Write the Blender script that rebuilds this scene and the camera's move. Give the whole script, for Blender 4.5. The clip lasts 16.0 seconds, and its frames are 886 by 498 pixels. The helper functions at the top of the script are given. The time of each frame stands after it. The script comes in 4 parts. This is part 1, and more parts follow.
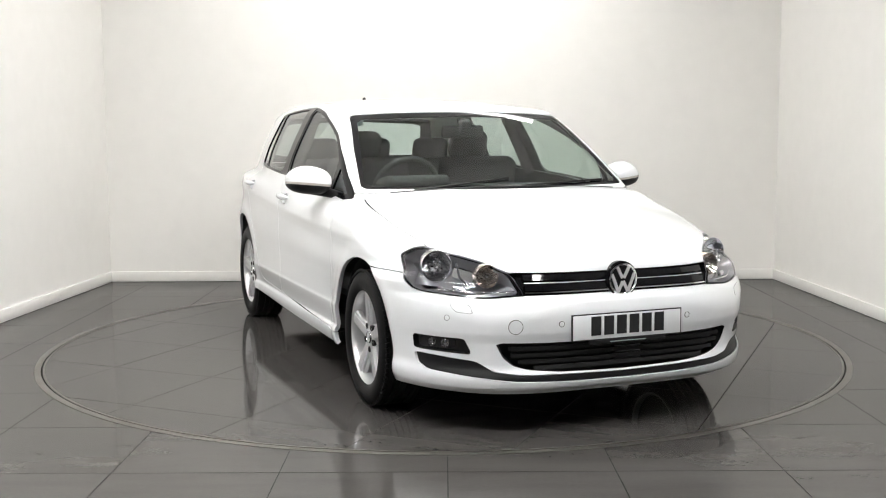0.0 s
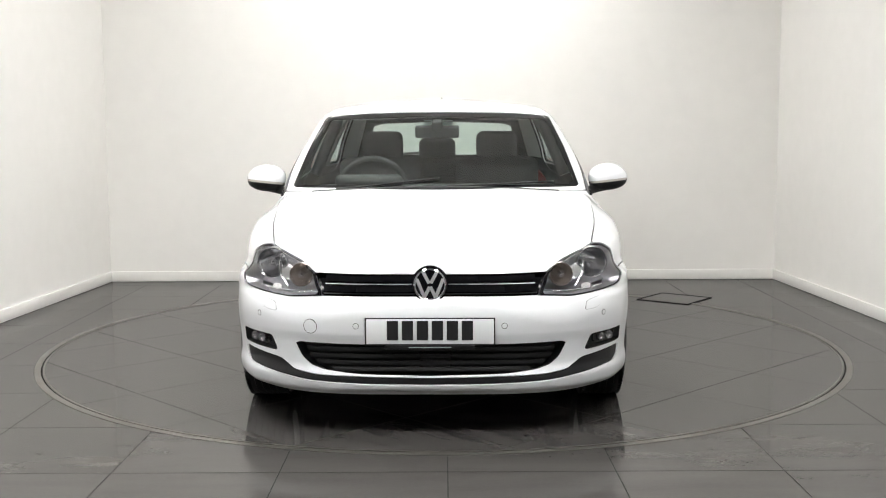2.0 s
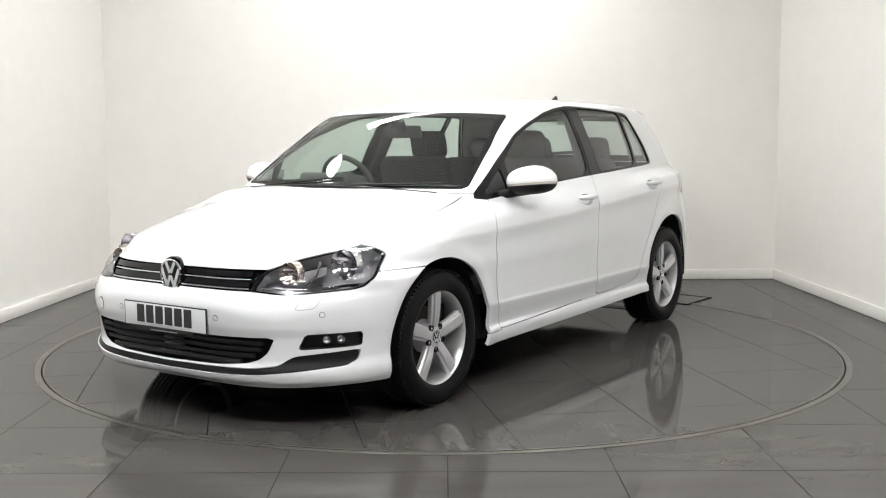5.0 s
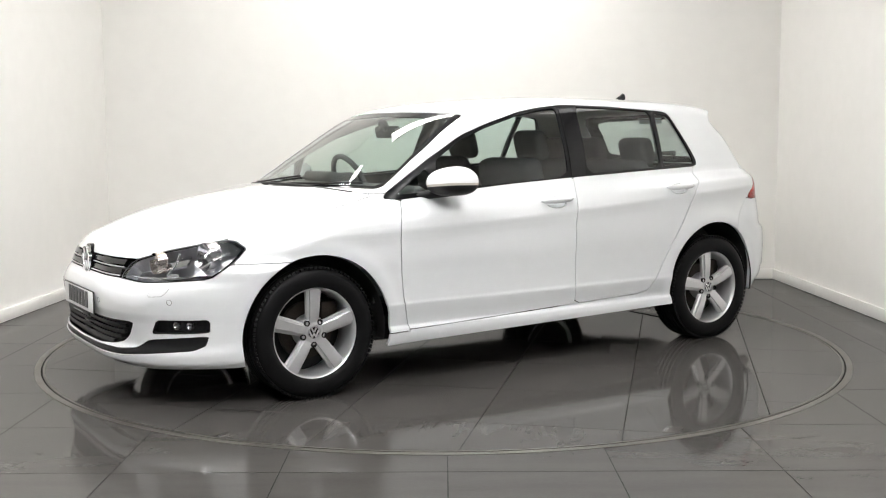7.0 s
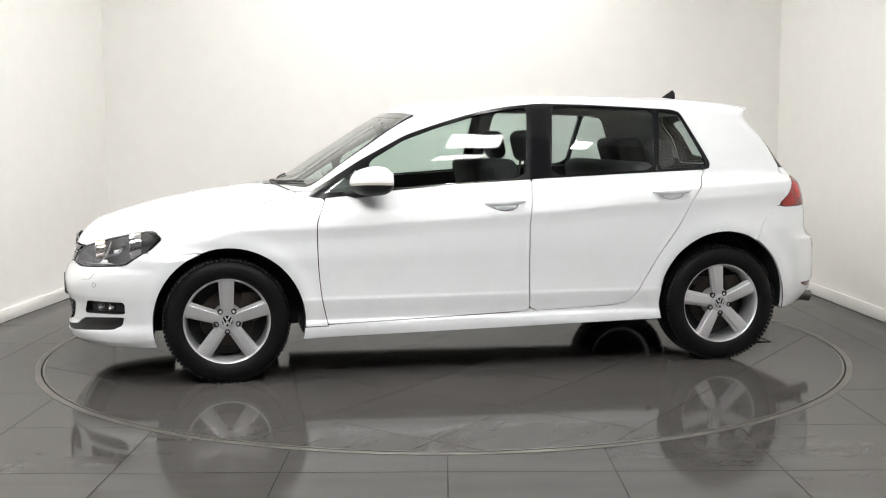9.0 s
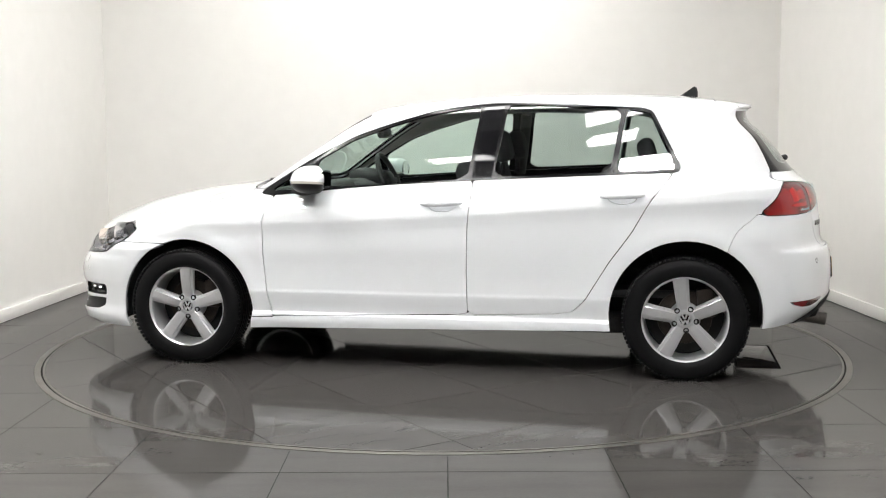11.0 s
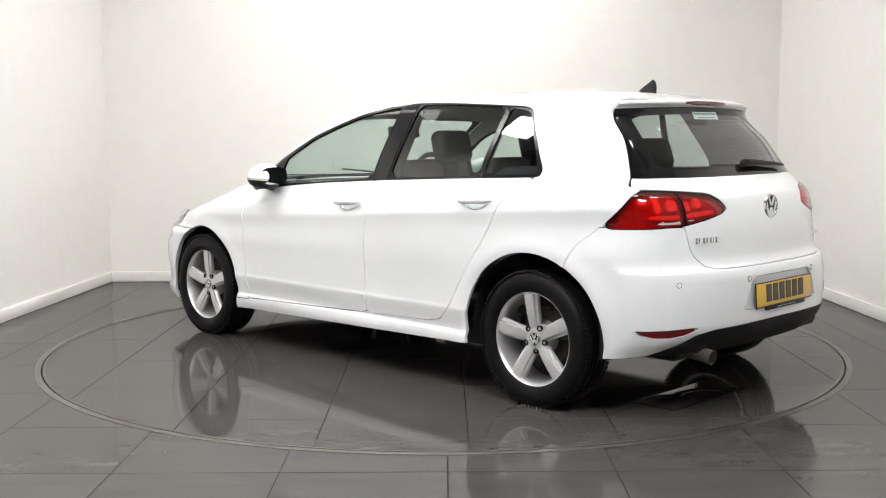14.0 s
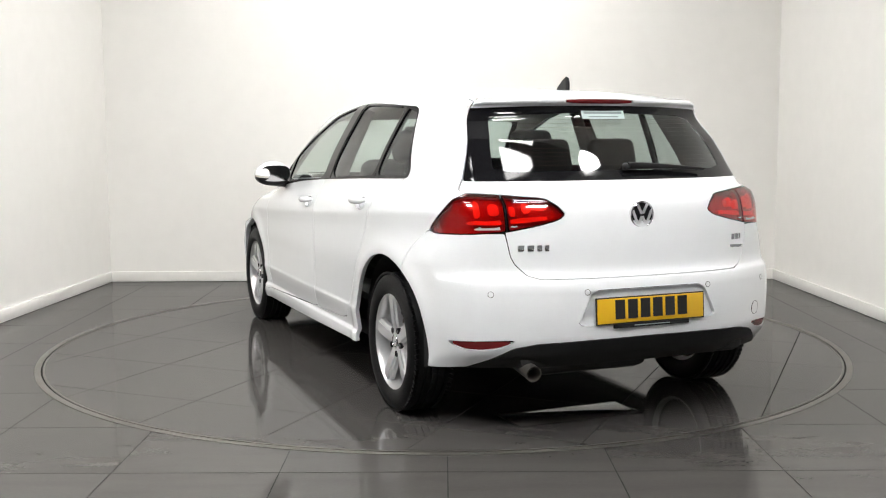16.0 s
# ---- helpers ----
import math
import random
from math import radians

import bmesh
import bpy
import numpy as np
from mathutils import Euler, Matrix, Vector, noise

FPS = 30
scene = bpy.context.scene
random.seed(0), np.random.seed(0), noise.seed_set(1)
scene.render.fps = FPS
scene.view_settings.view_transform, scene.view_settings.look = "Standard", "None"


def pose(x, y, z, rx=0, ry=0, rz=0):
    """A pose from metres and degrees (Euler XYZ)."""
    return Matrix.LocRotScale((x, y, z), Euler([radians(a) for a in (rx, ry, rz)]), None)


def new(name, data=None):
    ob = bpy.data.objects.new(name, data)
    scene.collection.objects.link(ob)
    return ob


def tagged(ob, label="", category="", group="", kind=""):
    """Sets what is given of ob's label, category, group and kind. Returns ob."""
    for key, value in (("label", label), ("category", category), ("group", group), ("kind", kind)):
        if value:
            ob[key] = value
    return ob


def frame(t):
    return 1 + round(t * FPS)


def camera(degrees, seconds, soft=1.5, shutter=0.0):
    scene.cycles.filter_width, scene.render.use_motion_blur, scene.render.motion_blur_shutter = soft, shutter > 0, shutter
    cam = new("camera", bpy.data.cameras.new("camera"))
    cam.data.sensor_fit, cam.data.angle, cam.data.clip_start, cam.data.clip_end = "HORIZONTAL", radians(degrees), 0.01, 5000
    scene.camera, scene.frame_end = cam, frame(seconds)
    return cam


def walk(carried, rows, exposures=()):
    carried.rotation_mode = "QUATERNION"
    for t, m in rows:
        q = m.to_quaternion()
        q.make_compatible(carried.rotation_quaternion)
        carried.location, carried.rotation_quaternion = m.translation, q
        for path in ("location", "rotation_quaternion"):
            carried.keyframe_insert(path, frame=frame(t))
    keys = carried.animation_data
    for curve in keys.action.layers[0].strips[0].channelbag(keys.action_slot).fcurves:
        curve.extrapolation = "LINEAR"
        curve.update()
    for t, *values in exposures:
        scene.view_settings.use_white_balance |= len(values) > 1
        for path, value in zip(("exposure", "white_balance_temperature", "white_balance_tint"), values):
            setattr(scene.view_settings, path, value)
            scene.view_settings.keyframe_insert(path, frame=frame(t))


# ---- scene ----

# ---------------------------------------------------------------- camera
FOV = 45.04
cam = camera(FOV, 16.0, soft=1.1)
CAM = Matrix.Translation((0, -6.3025, 1.2301)) @ Euler((0, 0, radians(0.001))).to_matrix().to_4x4() \
    @ Euler((radians(90 - 6.1216), 0, 0)).to_matrix().to_4x4() @ Euler((0, 0, radians(-0.2504))).to_matrix().to_4x4()
walk(cam, [(0.0, CAM), (16.0, CAM)], exposures=[(0.0, 0.0), (16.0, 0.0)])

# the car's heading on the turntable, degrees
HEADINGS = [(0, -68.31), (0.5, -73.84), (1, -79.54), (1.5, -85.09), (2, -90.79), (2.5, -96.34), (3, -101.99), (3.5, -107.56),
            (4, -113.19), (4.5, -118.66), (5.1, -125.39), (5.7, -132.19), (6.3, -138.99), (7, -146.89), (7.5, -152.45), (8, -158.02),
            (8.5, -163.49), (9, -169.04), (9.6, -175.69), (10.2, -182.19), (10.8, -188.79), (11.5, -196.49), (12, -202.09),
            (12.5, -207.74), (13, -213.44), (13.5, -219.04), (14, -224.79), (14.5, -230.44), (15, -236.09), (15.5, -241.69), (16, -247.44)]
CAR_X, CAR_Y = -0.0623, -0.0243      # the car's middle from the turntable's axis

# ---------------------------------------------------------------- light
world = bpy.data.worlds.new("world")
scene.world = world
world.use_nodes = True
world.node_tree.nodes["Background"].inputs[0].default_value = (0.9, 0.95, 1.0, 1)
world.node_tree.nodes["Background"].inputs[1].default_value = 0.02
PANEL_POWER = 24.0
CEIL = 3.3
# ceiling panels: centre x, y, size x, size y, share of power; y -2.55 to -1.45 inferred from reflections and a wall
# shadow, the rest added as fill
PANELS = [(-2.0, -1.45, 0.4, 0.4, 4.8), (-1.0, -2.9, 0.6, 0.4, 1.2), (0.8, -2.05, 0.6, 0.25, 0.9), (0.8, -2.55, 0.6, 0.25, 0.9),
          (2.0, -2.0, 0.25, 0.25, 2.0), (-1.9, 1.5, 0.3, 0.3, 0.9), (0.0, 1.8, 2.8, 0.3, 0.78), (-2.2, 0.4, 0.6, 1.2, 0.12),
          (2.2, 0.4, 0.6, 1.2, 0.12), (0.0, -0.7, 1.2, 0.6, 1.15), (-1.3, -4.1, 0.6, 0.6, 4.3), (1.3, -4.1, 0.6, 0.6, 3.7)]

# ---------------------------------------------------------------- materials
def mat(name, colour, rough=0.5, metal=0.0, spec=0.5, coat=0.0, coat_rough=0.03, noise_scale=0.0, noise_amount=0.0,
        bump=0.0, bump_scale=200.0, emit=0.0, rough_var=0.0, coords="Object"):
    m = bpy.data.materials.new(name)
    m.use_nodes = True
    nt = m.node_tree
    b = nt.nodes["Principled BSDF"]
    b.inputs["Base Color"].default_value = (*colour, 1)
    b.inputs["Roughness"].default_value = rough
    b.inputs["Metallic"].default_value = metal
    b.inputs["Specular IOR Level"].default_value = spec
    b.inputs["Coat Weight"].default_value = coat
    b.inputs["Coat Roughness"].default_value = coat_rough
    if emit:
        b.inputs["Emission Color"].default_value = (*colour, 1)
        b.inputs["Emission Strength"].default_value = emit
    tc = nt.nodes.new("ShaderNodeTexCoord")
    if noise_amount or rough_var:
        n1 = nt.nodes.new("ShaderNodeTexNoise")
        n1.inputs["Scale"].default_value, n1.inputs["Detail"].default_value = noise_scale or 3.0, 8
        nt.links.new(tc.outputs[coords], n1.inputs["Vector"])
        n2 = nt.nodes.new("ShaderNodeTexNoise")
        n2.inputs["Scale"].default_value, n2.inputs["Detail"].default_value = (noise_scale or 3.0) * 11, 4
        nt.links.new(tc.outputs[coords], n2.inputs["Vector"])
        add = nt.nodes.new("ShaderNodeMath")
        add.operation = "ADD"
        nt.links.new(n1.outputs["Fac"], add.inputs[0]), nt.links.new(n2.outputs["Fac"], add.inputs[1])
        if noise_amount:
            mr = nt.nodes.new("ShaderNodeMapRange")
            mr.inputs["From Min"].default_value, mr.inputs["From Max"].default_value = 0.6, 1.4
            mr.inputs["To Min"].default_value, mr.inputs["To Max"].default_value = 1 - noise_amount, 1 + noise_amount
            nt.links.new(add.outputs[0], mr.inputs["Value"])
            mul = nt.nodes.new("ShaderNodeVectorMath")
            mul.operation = "SCALE"
            mul.inputs[0].default_value = colour
            nt.links.new(mr.outputs[0], mul.inputs["Scale"])
            nt.links.new(mul.outputs[0], b.inputs["Base Color"])
        if rough_var:
            mr = nt.nodes.new("ShaderNodeMapRange")
            mr.inputs["From Min"].default_value, mr.inputs["From Max"].default_value = 0.6, 1.4
            mr.inputs["To Min"].default_value, mr.inputs["To Max"].default_value = max(0, rough - rough_var), rough + rough_var
            nt.links.new(add.outputs[0], mr.inputs["Value"]), nt.links.new(mr.outputs[0], b.inputs["Roughness"])
    if bump:
        n3 = nt.nodes.new("ShaderNodeTexNoise")
        n3.inputs["Scale"].default_value, n3.inputs["Detail"].default_value = bump_scale, 3
        nt.links.new(tc.outputs[coords], n3.inputs["Vector"])
        bp = nt.nodes.new("ShaderNodeBump")
        bp.inputs["Strength"].default_value, bp.inputs["Distance"].default_value = bump, 0.002
        nt.links.new(n3.outputs["Fac"], bp.inputs["Height"]), nt.links.new(bp.outputs[0], b.inputs["Normal"])
    return m


def glass(name, colour, clear, rough=0.0, ior=1.5, panes=1.9, fall=4.0):
    """Thin glazing: a tinted see-through sheet with a mirror reflection at its surface."""
    m = bpy.data.materials.new(name)
    m.use_nodes = True
    nt = m.node_tree
    nt.nodes.remove(nt.nodes["Principled BSDF"])
    out = nt.nodes["Material Output"]
    tr = nt.nodes.new("ShaderNodeBsdfTransparent")
    tr.inputs[0].default_value = (*[c * clear for c in colour], 1)
    gl = nt.nodes.new("ShaderNodeBsdfGlossy")
    gl.inputs["Roughness"].default_value = rough
    lw = nt.nodes.new("ShaderNodeLayerWeight")
    lw.inputs[0].default_value = 0.5
    p5 = nt.nodes.new("ShaderNodeMath")
    p5.operation, p5.inputs[1].default_value = "POWER", fall
    fr = nt.nodes.new("ShaderNodeMath")
    fr.operation, fr.inputs[1].default_value, fr.inputs[2].default_value = "MULTIPLY_ADD", 0.94, ((ior - 1) / (ior + 1)) ** 2 * panes
    nt.links.new(lw.outputs["Facing"], p5.inputs[0]), nt.links.new(p5.outputs[0], fr.inputs[0])
    mx = nt.nodes.new("ShaderNodeMixShader")
    nt.links.new(fr.outputs[0], mx.inputs[0]), nt.links.new(tr.outputs[0], mx.inputs[1])
    nt.links.new(gl.outputs[0], mx.inputs[2]), nt.links.new(mx.outputs[0], out.inputs[0])
    return m


def tile_material():
    """Grey porcelain: each tile a slightly different tone, with faint streaks and uneven polish."""
    m = mat("porcelain_tile", (0.135, 0.13, 0.122), rough=0.2, spec=0.5, bump=0.03, bump_scale=60)
    nt = m.node_tree
    b = nt.nodes["Principled BSDF"]
    tc = nt.nodes.new("ShaderNodeTexCoord")
    info = nt.nodes.new("ShaderNodeObjectInfo")
    off = nt.nodes.new("ShaderNodeVectorMath")
    off.operation = "MULTIPLY_ADD"
    off.inputs[1].default_value = (1.0, 4.0, 1.0)
    comb = nt.nodes.new("ShaderNodeCombineXYZ")
    k = nt.nodes.new("ShaderNodeMath")
    k.operation, k.inputs[1].default_value = "MULTIPLY", 37.0
    nt.links.new(info.outputs["Random"], k.inputs[0])
    nt.links.new(k.outputs[0], comb.inputs[0]), nt.links.new(k.outputs[0], comb.inputs[1])
    nt.links.new(tc.outputs["Object"], off.inputs[0]), nt.links.new(comb.outputs[0], off.inputs[2])
    streak = nt.nodes.new("ShaderNodeTexNoise")
    streak.inputs["Scale"].default_value, streak.inputs["Detail"].default_value = 2.2, 7
    nt.links.new(off.outputs[0], streak.inputs["Vector"])
    fine = nt.nodes.new("ShaderNodeTexNoise")
    fine.inputs["Scale"].default_value, fine.inputs["Detail"].default_value = 45, 5
    nt.links.new(off.outputs[0], fine.inputs["Vector"])
    s = nt.nodes.new("ShaderNodeMath")
    s.operation = "MULTIPLY_ADD"
    s.inputs[1].default_value = 0.5
    nt.links.new(fine.outputs["Fac"], s.inputs[0]), nt.links.new(streak.outputs["Fac"], s.inputs[2])
    s2 = nt.nodes.new("ShaderNodeMath")
    s2.operation, s2.inputs[1].default_value = "MULTIPLY_ADD", 0.22
    nt.links.new(info.outputs["Random"], s2.inputs[0]), nt.links.new(s.outputs[0], s2.inputs[2])
    ramp = nt.nodes.new("ShaderNodeValToRGB")
    ramp.color_ramp.elements[0].position, ramp.color_ramp.elements[1].position = 0.4, 1.0
    ramp.color_ramp.elements[0].color, ramp.color_ramp.elements[1].color = (0.047, 0.0447, 0.0422, 1), (0.063, 0.0600, 0.0567, 1)
    nt.links.new(s2.outputs[0], ramp.inputs[0])
    mr = nt.nodes.new("ShaderNodeMapRange")
    mr.inputs["From Min"].default_value, mr.inputs["From Max"].default_value = 0.5, 1.1
    mr.inputs["To Min"].default_value, mr.inputs["To Max"].default_value = 0.066, 0.074
    nt.links.new(s.outputs[0], mr.inputs["Value"])
    # matt body under a honed, weakly mirroring face
    nt.nodes.remove(b)
    df, gl, mx = nt.nodes.new("ShaderNodeBsdfDiffuse"), nt.nodes.new("ShaderNodeBsdfGlossy"), nt.nodes.new("ShaderNodeMixShader")
    lw = nt.nodes.new("ShaderNodeLayerWeight")
    lw.inputs[0].default_value = 0.5
    pw, fa = nt.nodes.new("ShaderNodeMath"), nt.nodes.new("ShaderNodeMath")
    pw.operation, pw.inputs[1].default_value = "POWER", 4.0
    fa.operation, fa.inputs[1].default_value, fa.inputs[2].default_value = "MULTIPLY_ADD", 0.50, 0.036
    nt.links.new(lw.outputs["Facing"], pw.inputs[0]), nt.links.new(pw.outputs[0], fa.inputs[0]), nt.links.new(fa.outputs[0], mx.inputs[0])
    nt.links.new(ramp.outputs[0], df.inputs[0]), nt.links.new(mr.outputs[0], gl.inputs["Roughness"])
    nt.links.new(df.outputs[0], mx.inputs[1]), nt.links.new(gl.outputs[0], mx.inputs[2])
    nt.links.new(mx.outputs[0], nt.nodes["Material Output"].inputs[0])
    return m


M_TILE = tile_material()
M_GROUT = mat("dark_grout", (0.010, 0.0097, 0.009), 0.9, spec=0.1, bump=0.3)
# for added surfaces out of view: grey sets the car's fill and dark reflections
M_FAR = mat("unseen_showroom_grey", (0.20, 0.20, 0.205), 0.7, noise_scale=0.8, noise_amount=0.05)
M_WALL = mat("white_wall_paint", (0.80, 0.787, 0.757), 0.75, noise_scale=0.7, noise_amount=0.025, bump=0.06, bump_scale=350)
M_SKIRT = mat("white_gloss_paint", (0.82, 0.81, 0.78), 0.35, noise_scale=1.5, noise_amount=0.03)
M_CEIL = mat("white_ceiling_paint", (0.78, 0.78, 0.76), 0.85, noise_scale=2, noise_amount=0.02)
M_STEEL = mat("brushed_steel", (0.16, 0.15, 0.135), 0.38, 0.7, noise_scale=9, noise_amount=0.25, rough_var=0.12)
M_DARK = mat("dark_gap", (0.006, 0.006, 0.006), 0.8, spec=0.1)
M_LAMPS = {q: mat("light_diffuser", (1.0, 0.985, 0.968), 0.5, emit=PANEL_POWER * q) for q in sorted({p[4] for p in PANELS})}
M_LAMPFRAME = mat("light_frame", (0.75, 0.75, 0.75), 0.4)
M_PAINT = mat("white_car_paint", (0.775, 0.792, 0.808), 0.35, spec=0.5, coat=1.0, coat_rough=0.02, noise_scale=1.2, noise_amount=0.012)
M_BLACK = mat("black_plastic", (0.009, 0.009, 0.0095), 0.5, spec=0.3, noise_scale=30, noise_amount=0.2, bump=0.15, bump_scale=900)
M_GLOSS = mat("gloss_black", (0.006, 0.006, 0.007), 0.07, spec=0.35)
M_TRIM = mat("black_rubber_trim", (0.006, 0.006, 0.007), 0.22, spec=0.25)
M_TYRE = mat("tyre_rubber", (0.0055, 0.0055, 0.006), 0.5, spec=0.14, noise_scale=14, noise_amount=0.25, bump=0.2, bump_scale=260)
M_ALLOY = mat("silver_alloy", (0.68, 0.68, 0.69), 0.33, 0.66, noise_scale=6, noise_amount=0.03, coat=0.3)
M_CHROME = mat("chrome", (0.78, 0.79, 0.80), 0.07, 1.0)
M_BRIGHT = mat("satin_chrome_letter", (0.70, 0.70, 0.71), 0.28, 0.6)
M_DISC = mat("rusty_brake_iron", (0.045, 0.036, 0.03), 0.55, 0.6, noise_scale=18, noise_amount=0.4, bump=0.3)
M_UNDER = mat("underbody_black", (0.012, 0.012, 0.012), 0.8, noise_scale=8, noise_amount=0.3)
M_GLASS = glass("green_tinted_glass", (0.83, 0.935, 0.885), 0.92)
M_GLASSR = glass("rear_tinted_glass", (0.80, 0.88, 0.85), 0.88)
M_LENS = glass("clear_lamp_lens", (0.97, 0.97, 0.98), 0.97, panes=1.0, fall=6.0)
M_RED = mat("red_lamp_plastic", (0.30, 0.010, 0.012), 0.12, coat=1.0, noise_scale=20, noise_amount=0.15)
M_REDDEEP = mat("deep_red_reflector", (0.16, 0.006, 0.008), 0.2, coat=1.0)
M_REDLIT = mat("bright_red_lamp_chamber", (0.75, 0.05, 0.03), 0.2, coat=0.5)
M_REDLENS = glass("red_lens", (1.0, 0.16, 0.13), 0.95)
M_CLEARTAIL = mat("clear_tail_strip", (0.48, 0.44, 0.44), 0.15, coat=1.0)
M_SILVER = mat("headlamp_reflector", (0.75, 0.75, 0.77), 0.12, 1.0)
M_HOUSING = mat("headlamp_housing", (0.46, 0.46, 0.48), 0.28, 0.9)
M_FOG = mat("dark_fog_lamp_glass", (0.05, 0.05, 0.055), 0.12, 0.6)
M_AMBER = mat("warm_bulb_reflector", (0.80, 0.72, 0.66), 0.12, 0.95)
M_SEAT = mat("charcoal_seat_cloth", (0.028, 0.028, 0.031), 0.9, noise_scale=25, noise_amount=0.25, bump=0.4, bump_scale=600)
M_DASH = mat("soft_black_dashboard", (0.022, 0.022, 0.023), 0.6, bump=0.25, bump_scale=700)
M_LINING = mat("light_grey_headliner", (0.42, 0.42, 0.40), 0.9, bump=0.2, bump_scale=600)
M_PLATEW = mat("white_plate", (0.75, 0.76, 0.77), 0.3, coat=0.4)
M_PLATEY = mat("yellow_plate", (0.72, 0.42, 0.015), 0.3, coat=0.4)
M_INK = mat("black_ink", (0.012, 0.012, 0.013), 0.4)
M_STICK = mat("pale_window_sticker", (0.62, 0.72, 0.72), 0.5)
M_GREYTXT = mat("grey_print", (0.28, 0.33, 0.33), 0.5)
M_WIRE = mat("brown_heating_wire", (0.10, 0.055, 0.045), 0.5)
M_AMBERLENS = mat("clear_indicator_lens", (0.55, 0.52, 0.47), 0.15, coat=1.0)

# ---------------------------------------------------------------- mesh helpers
def mesh_object(name, bm, material, parent=None, label="", smooth=False):
    me = bpy.data.meshes.new(name)
    bmesh.ops.recalc_face_normals(bm, faces=bm.faces)
    bm.to_mesh(me)
    bm.free()
    me.materials.append(material)
    if smooth:
        me.shade_smooth()
    ob = new(name, me)
    ob.parent = parent
    if label:
        ob["label"] = label
    return ob


part = mesh_object


def smooth_by_angle(ob, angle=35):
    me = ob.data
    me.shade_smooth()
    me.set_sharp_from_angle(angle=radians(angle))
    return ob


def add_box(bm, cx, cy, cz, sx, sy, sz, bevel=0.0, turn=None, seg=2):
    m = Matrix.Translation((cx, cy, cz)) @ (turn or Matrix()) @ Matrix.Diagonal((sx, sy, sz, 1))
    r = bmesh.ops.create_cube(bm, size=1, matrix=m)
    if bevel:
        es = list({e for v in r["verts"] for e in v.link_edges})
        bmesh.ops.bevel(bm, geom=es, offset=bevel, segments=seg, affect="EDGES", profile=0.5)


def box(name, cx, cy, cz, sx, sy, sz, material, parent=None, bevel=0.0, label="", turn=None, seg=2):
    bm = bmesh.new()
    add_box(bm, cx, cy, cz, sx, sy, sz, bevel, turn, seg)
    return smooth_by_angle(mesh_object(name, bm, material, parent, label))


def lathe(bm, profile, axis_m, seg=48, closed=False):
    """Turn (radius, height) pairs round the z axis of axis_m."""
    rings = []
    for r, h in profile:
        rings.append([bm.verts.new(axis_m @ Vector((r * math.cos(a), r * math.sin(a), h)))
                      for a in (2 * math.pi * k / seg for k in range(seg))])
    n = len(rings)
    for i in range(n if closed else n - 1):
        a, b = rings[i], rings[(i + 1) % n]
        for k in range(seg):
            bm.faces.new((a[k], a[(k + 1) % seg], b[(k + 1) % seg], b[k]))
    return rings


def prism(bm, outline, lo, hi, m=None):
    """A closed 2D outline (x, y) drawn up from lo to hi, at the pose m."""
    m = m or Matrix()
    a = [bm.verts.new(m @ Vector((x, y, lo))) for x, y in outline]
    b = [bm.verts.new(m @ Vector((x, y, hi))) for x, y in outline]
    bm.faces.new(a[::-1]), bm.faces.new(b)
    for k in range(len(a)):
        bm.faces.new((a[k], a[(k + 1) % len(a)], b[(k + 1) % len(a)], b[k]))


def tube(bm, points, radius, seg=10):
    """A round bar along points."""
    pts = [Vector(p) for p in points]
    rings = []
    for i, p in enumerate(pts):
        d = (pts[min(i + 1, len(pts) - 1)] - pts[max(i - 1, 0)]).normalized()
        u = d.orthogonal().normalized() if i == 0 else (u - d * u.dot(d)).normalized()
        w = d.cross(u)
        r = radius[i] if isinstance(radius, (list, tuple)) else radius
        rings.append([bm.verts.new(p + u * r * math.cos(2 * math.pi * k / seg) + w * r * math.sin(2 * math.pi * k / seg)) for k in range(seg)])
    for a, b in zip(rings, rings[1:]):
        for k in range(seg):
            bm.faces.new((a[k], a[(k + 1) % seg], b[(k + 1) % seg], b[k]))
    bm.faces.new(rings[0][::-1]), bm.faces.new(rings[-1])


# ---------------------------------------------------------------- the room
Y0, Y1 = -9.5, 2.684
WEST = lambda y: -2.8145 - .0623 * (2.677 - y)      # the side walls open towards the camera
EAST = lambda y: 2.806 + .0362 * (2.690 - y)
XW = 3.9
YM = -2.0      # the white bay ends here; unseen grey surfaces stand in for the dark showroom behind the camera


def structure(name, label, cx, cy, cz, sx, sy, sz, material, bevel=0.0):
    return tagged(box(name, cx, cy, cz, sx, sy, sz, material, None, bevel), label, "wall", "", "structure")


def run(name, label, edge, side, y0, y1, z0, z1, inner, thick, material, category, bevel=0.0):
    """A straight slab along a side wall's line, from inner metres inside the line outwards."""
    a, b = Vector((edge(y0), y0, 0)), Vector((edge(y1), y1, 0))
    turn_z = math.atan2(-(b.x - a.x), b.y - a.y)
    ob = box(name, side * (thick / 2 - inner), 0, 0, thick, (b - a).length, z1 - z0, material, None, bevel)
    ob.location, ob.rotation_euler = ((a.x + b.x) / 2, (a.y + b.y) / 2, (z0 + z1) / 2), (0, 0, turn_z)
    return tagged(ob, label, category, "", "structure")


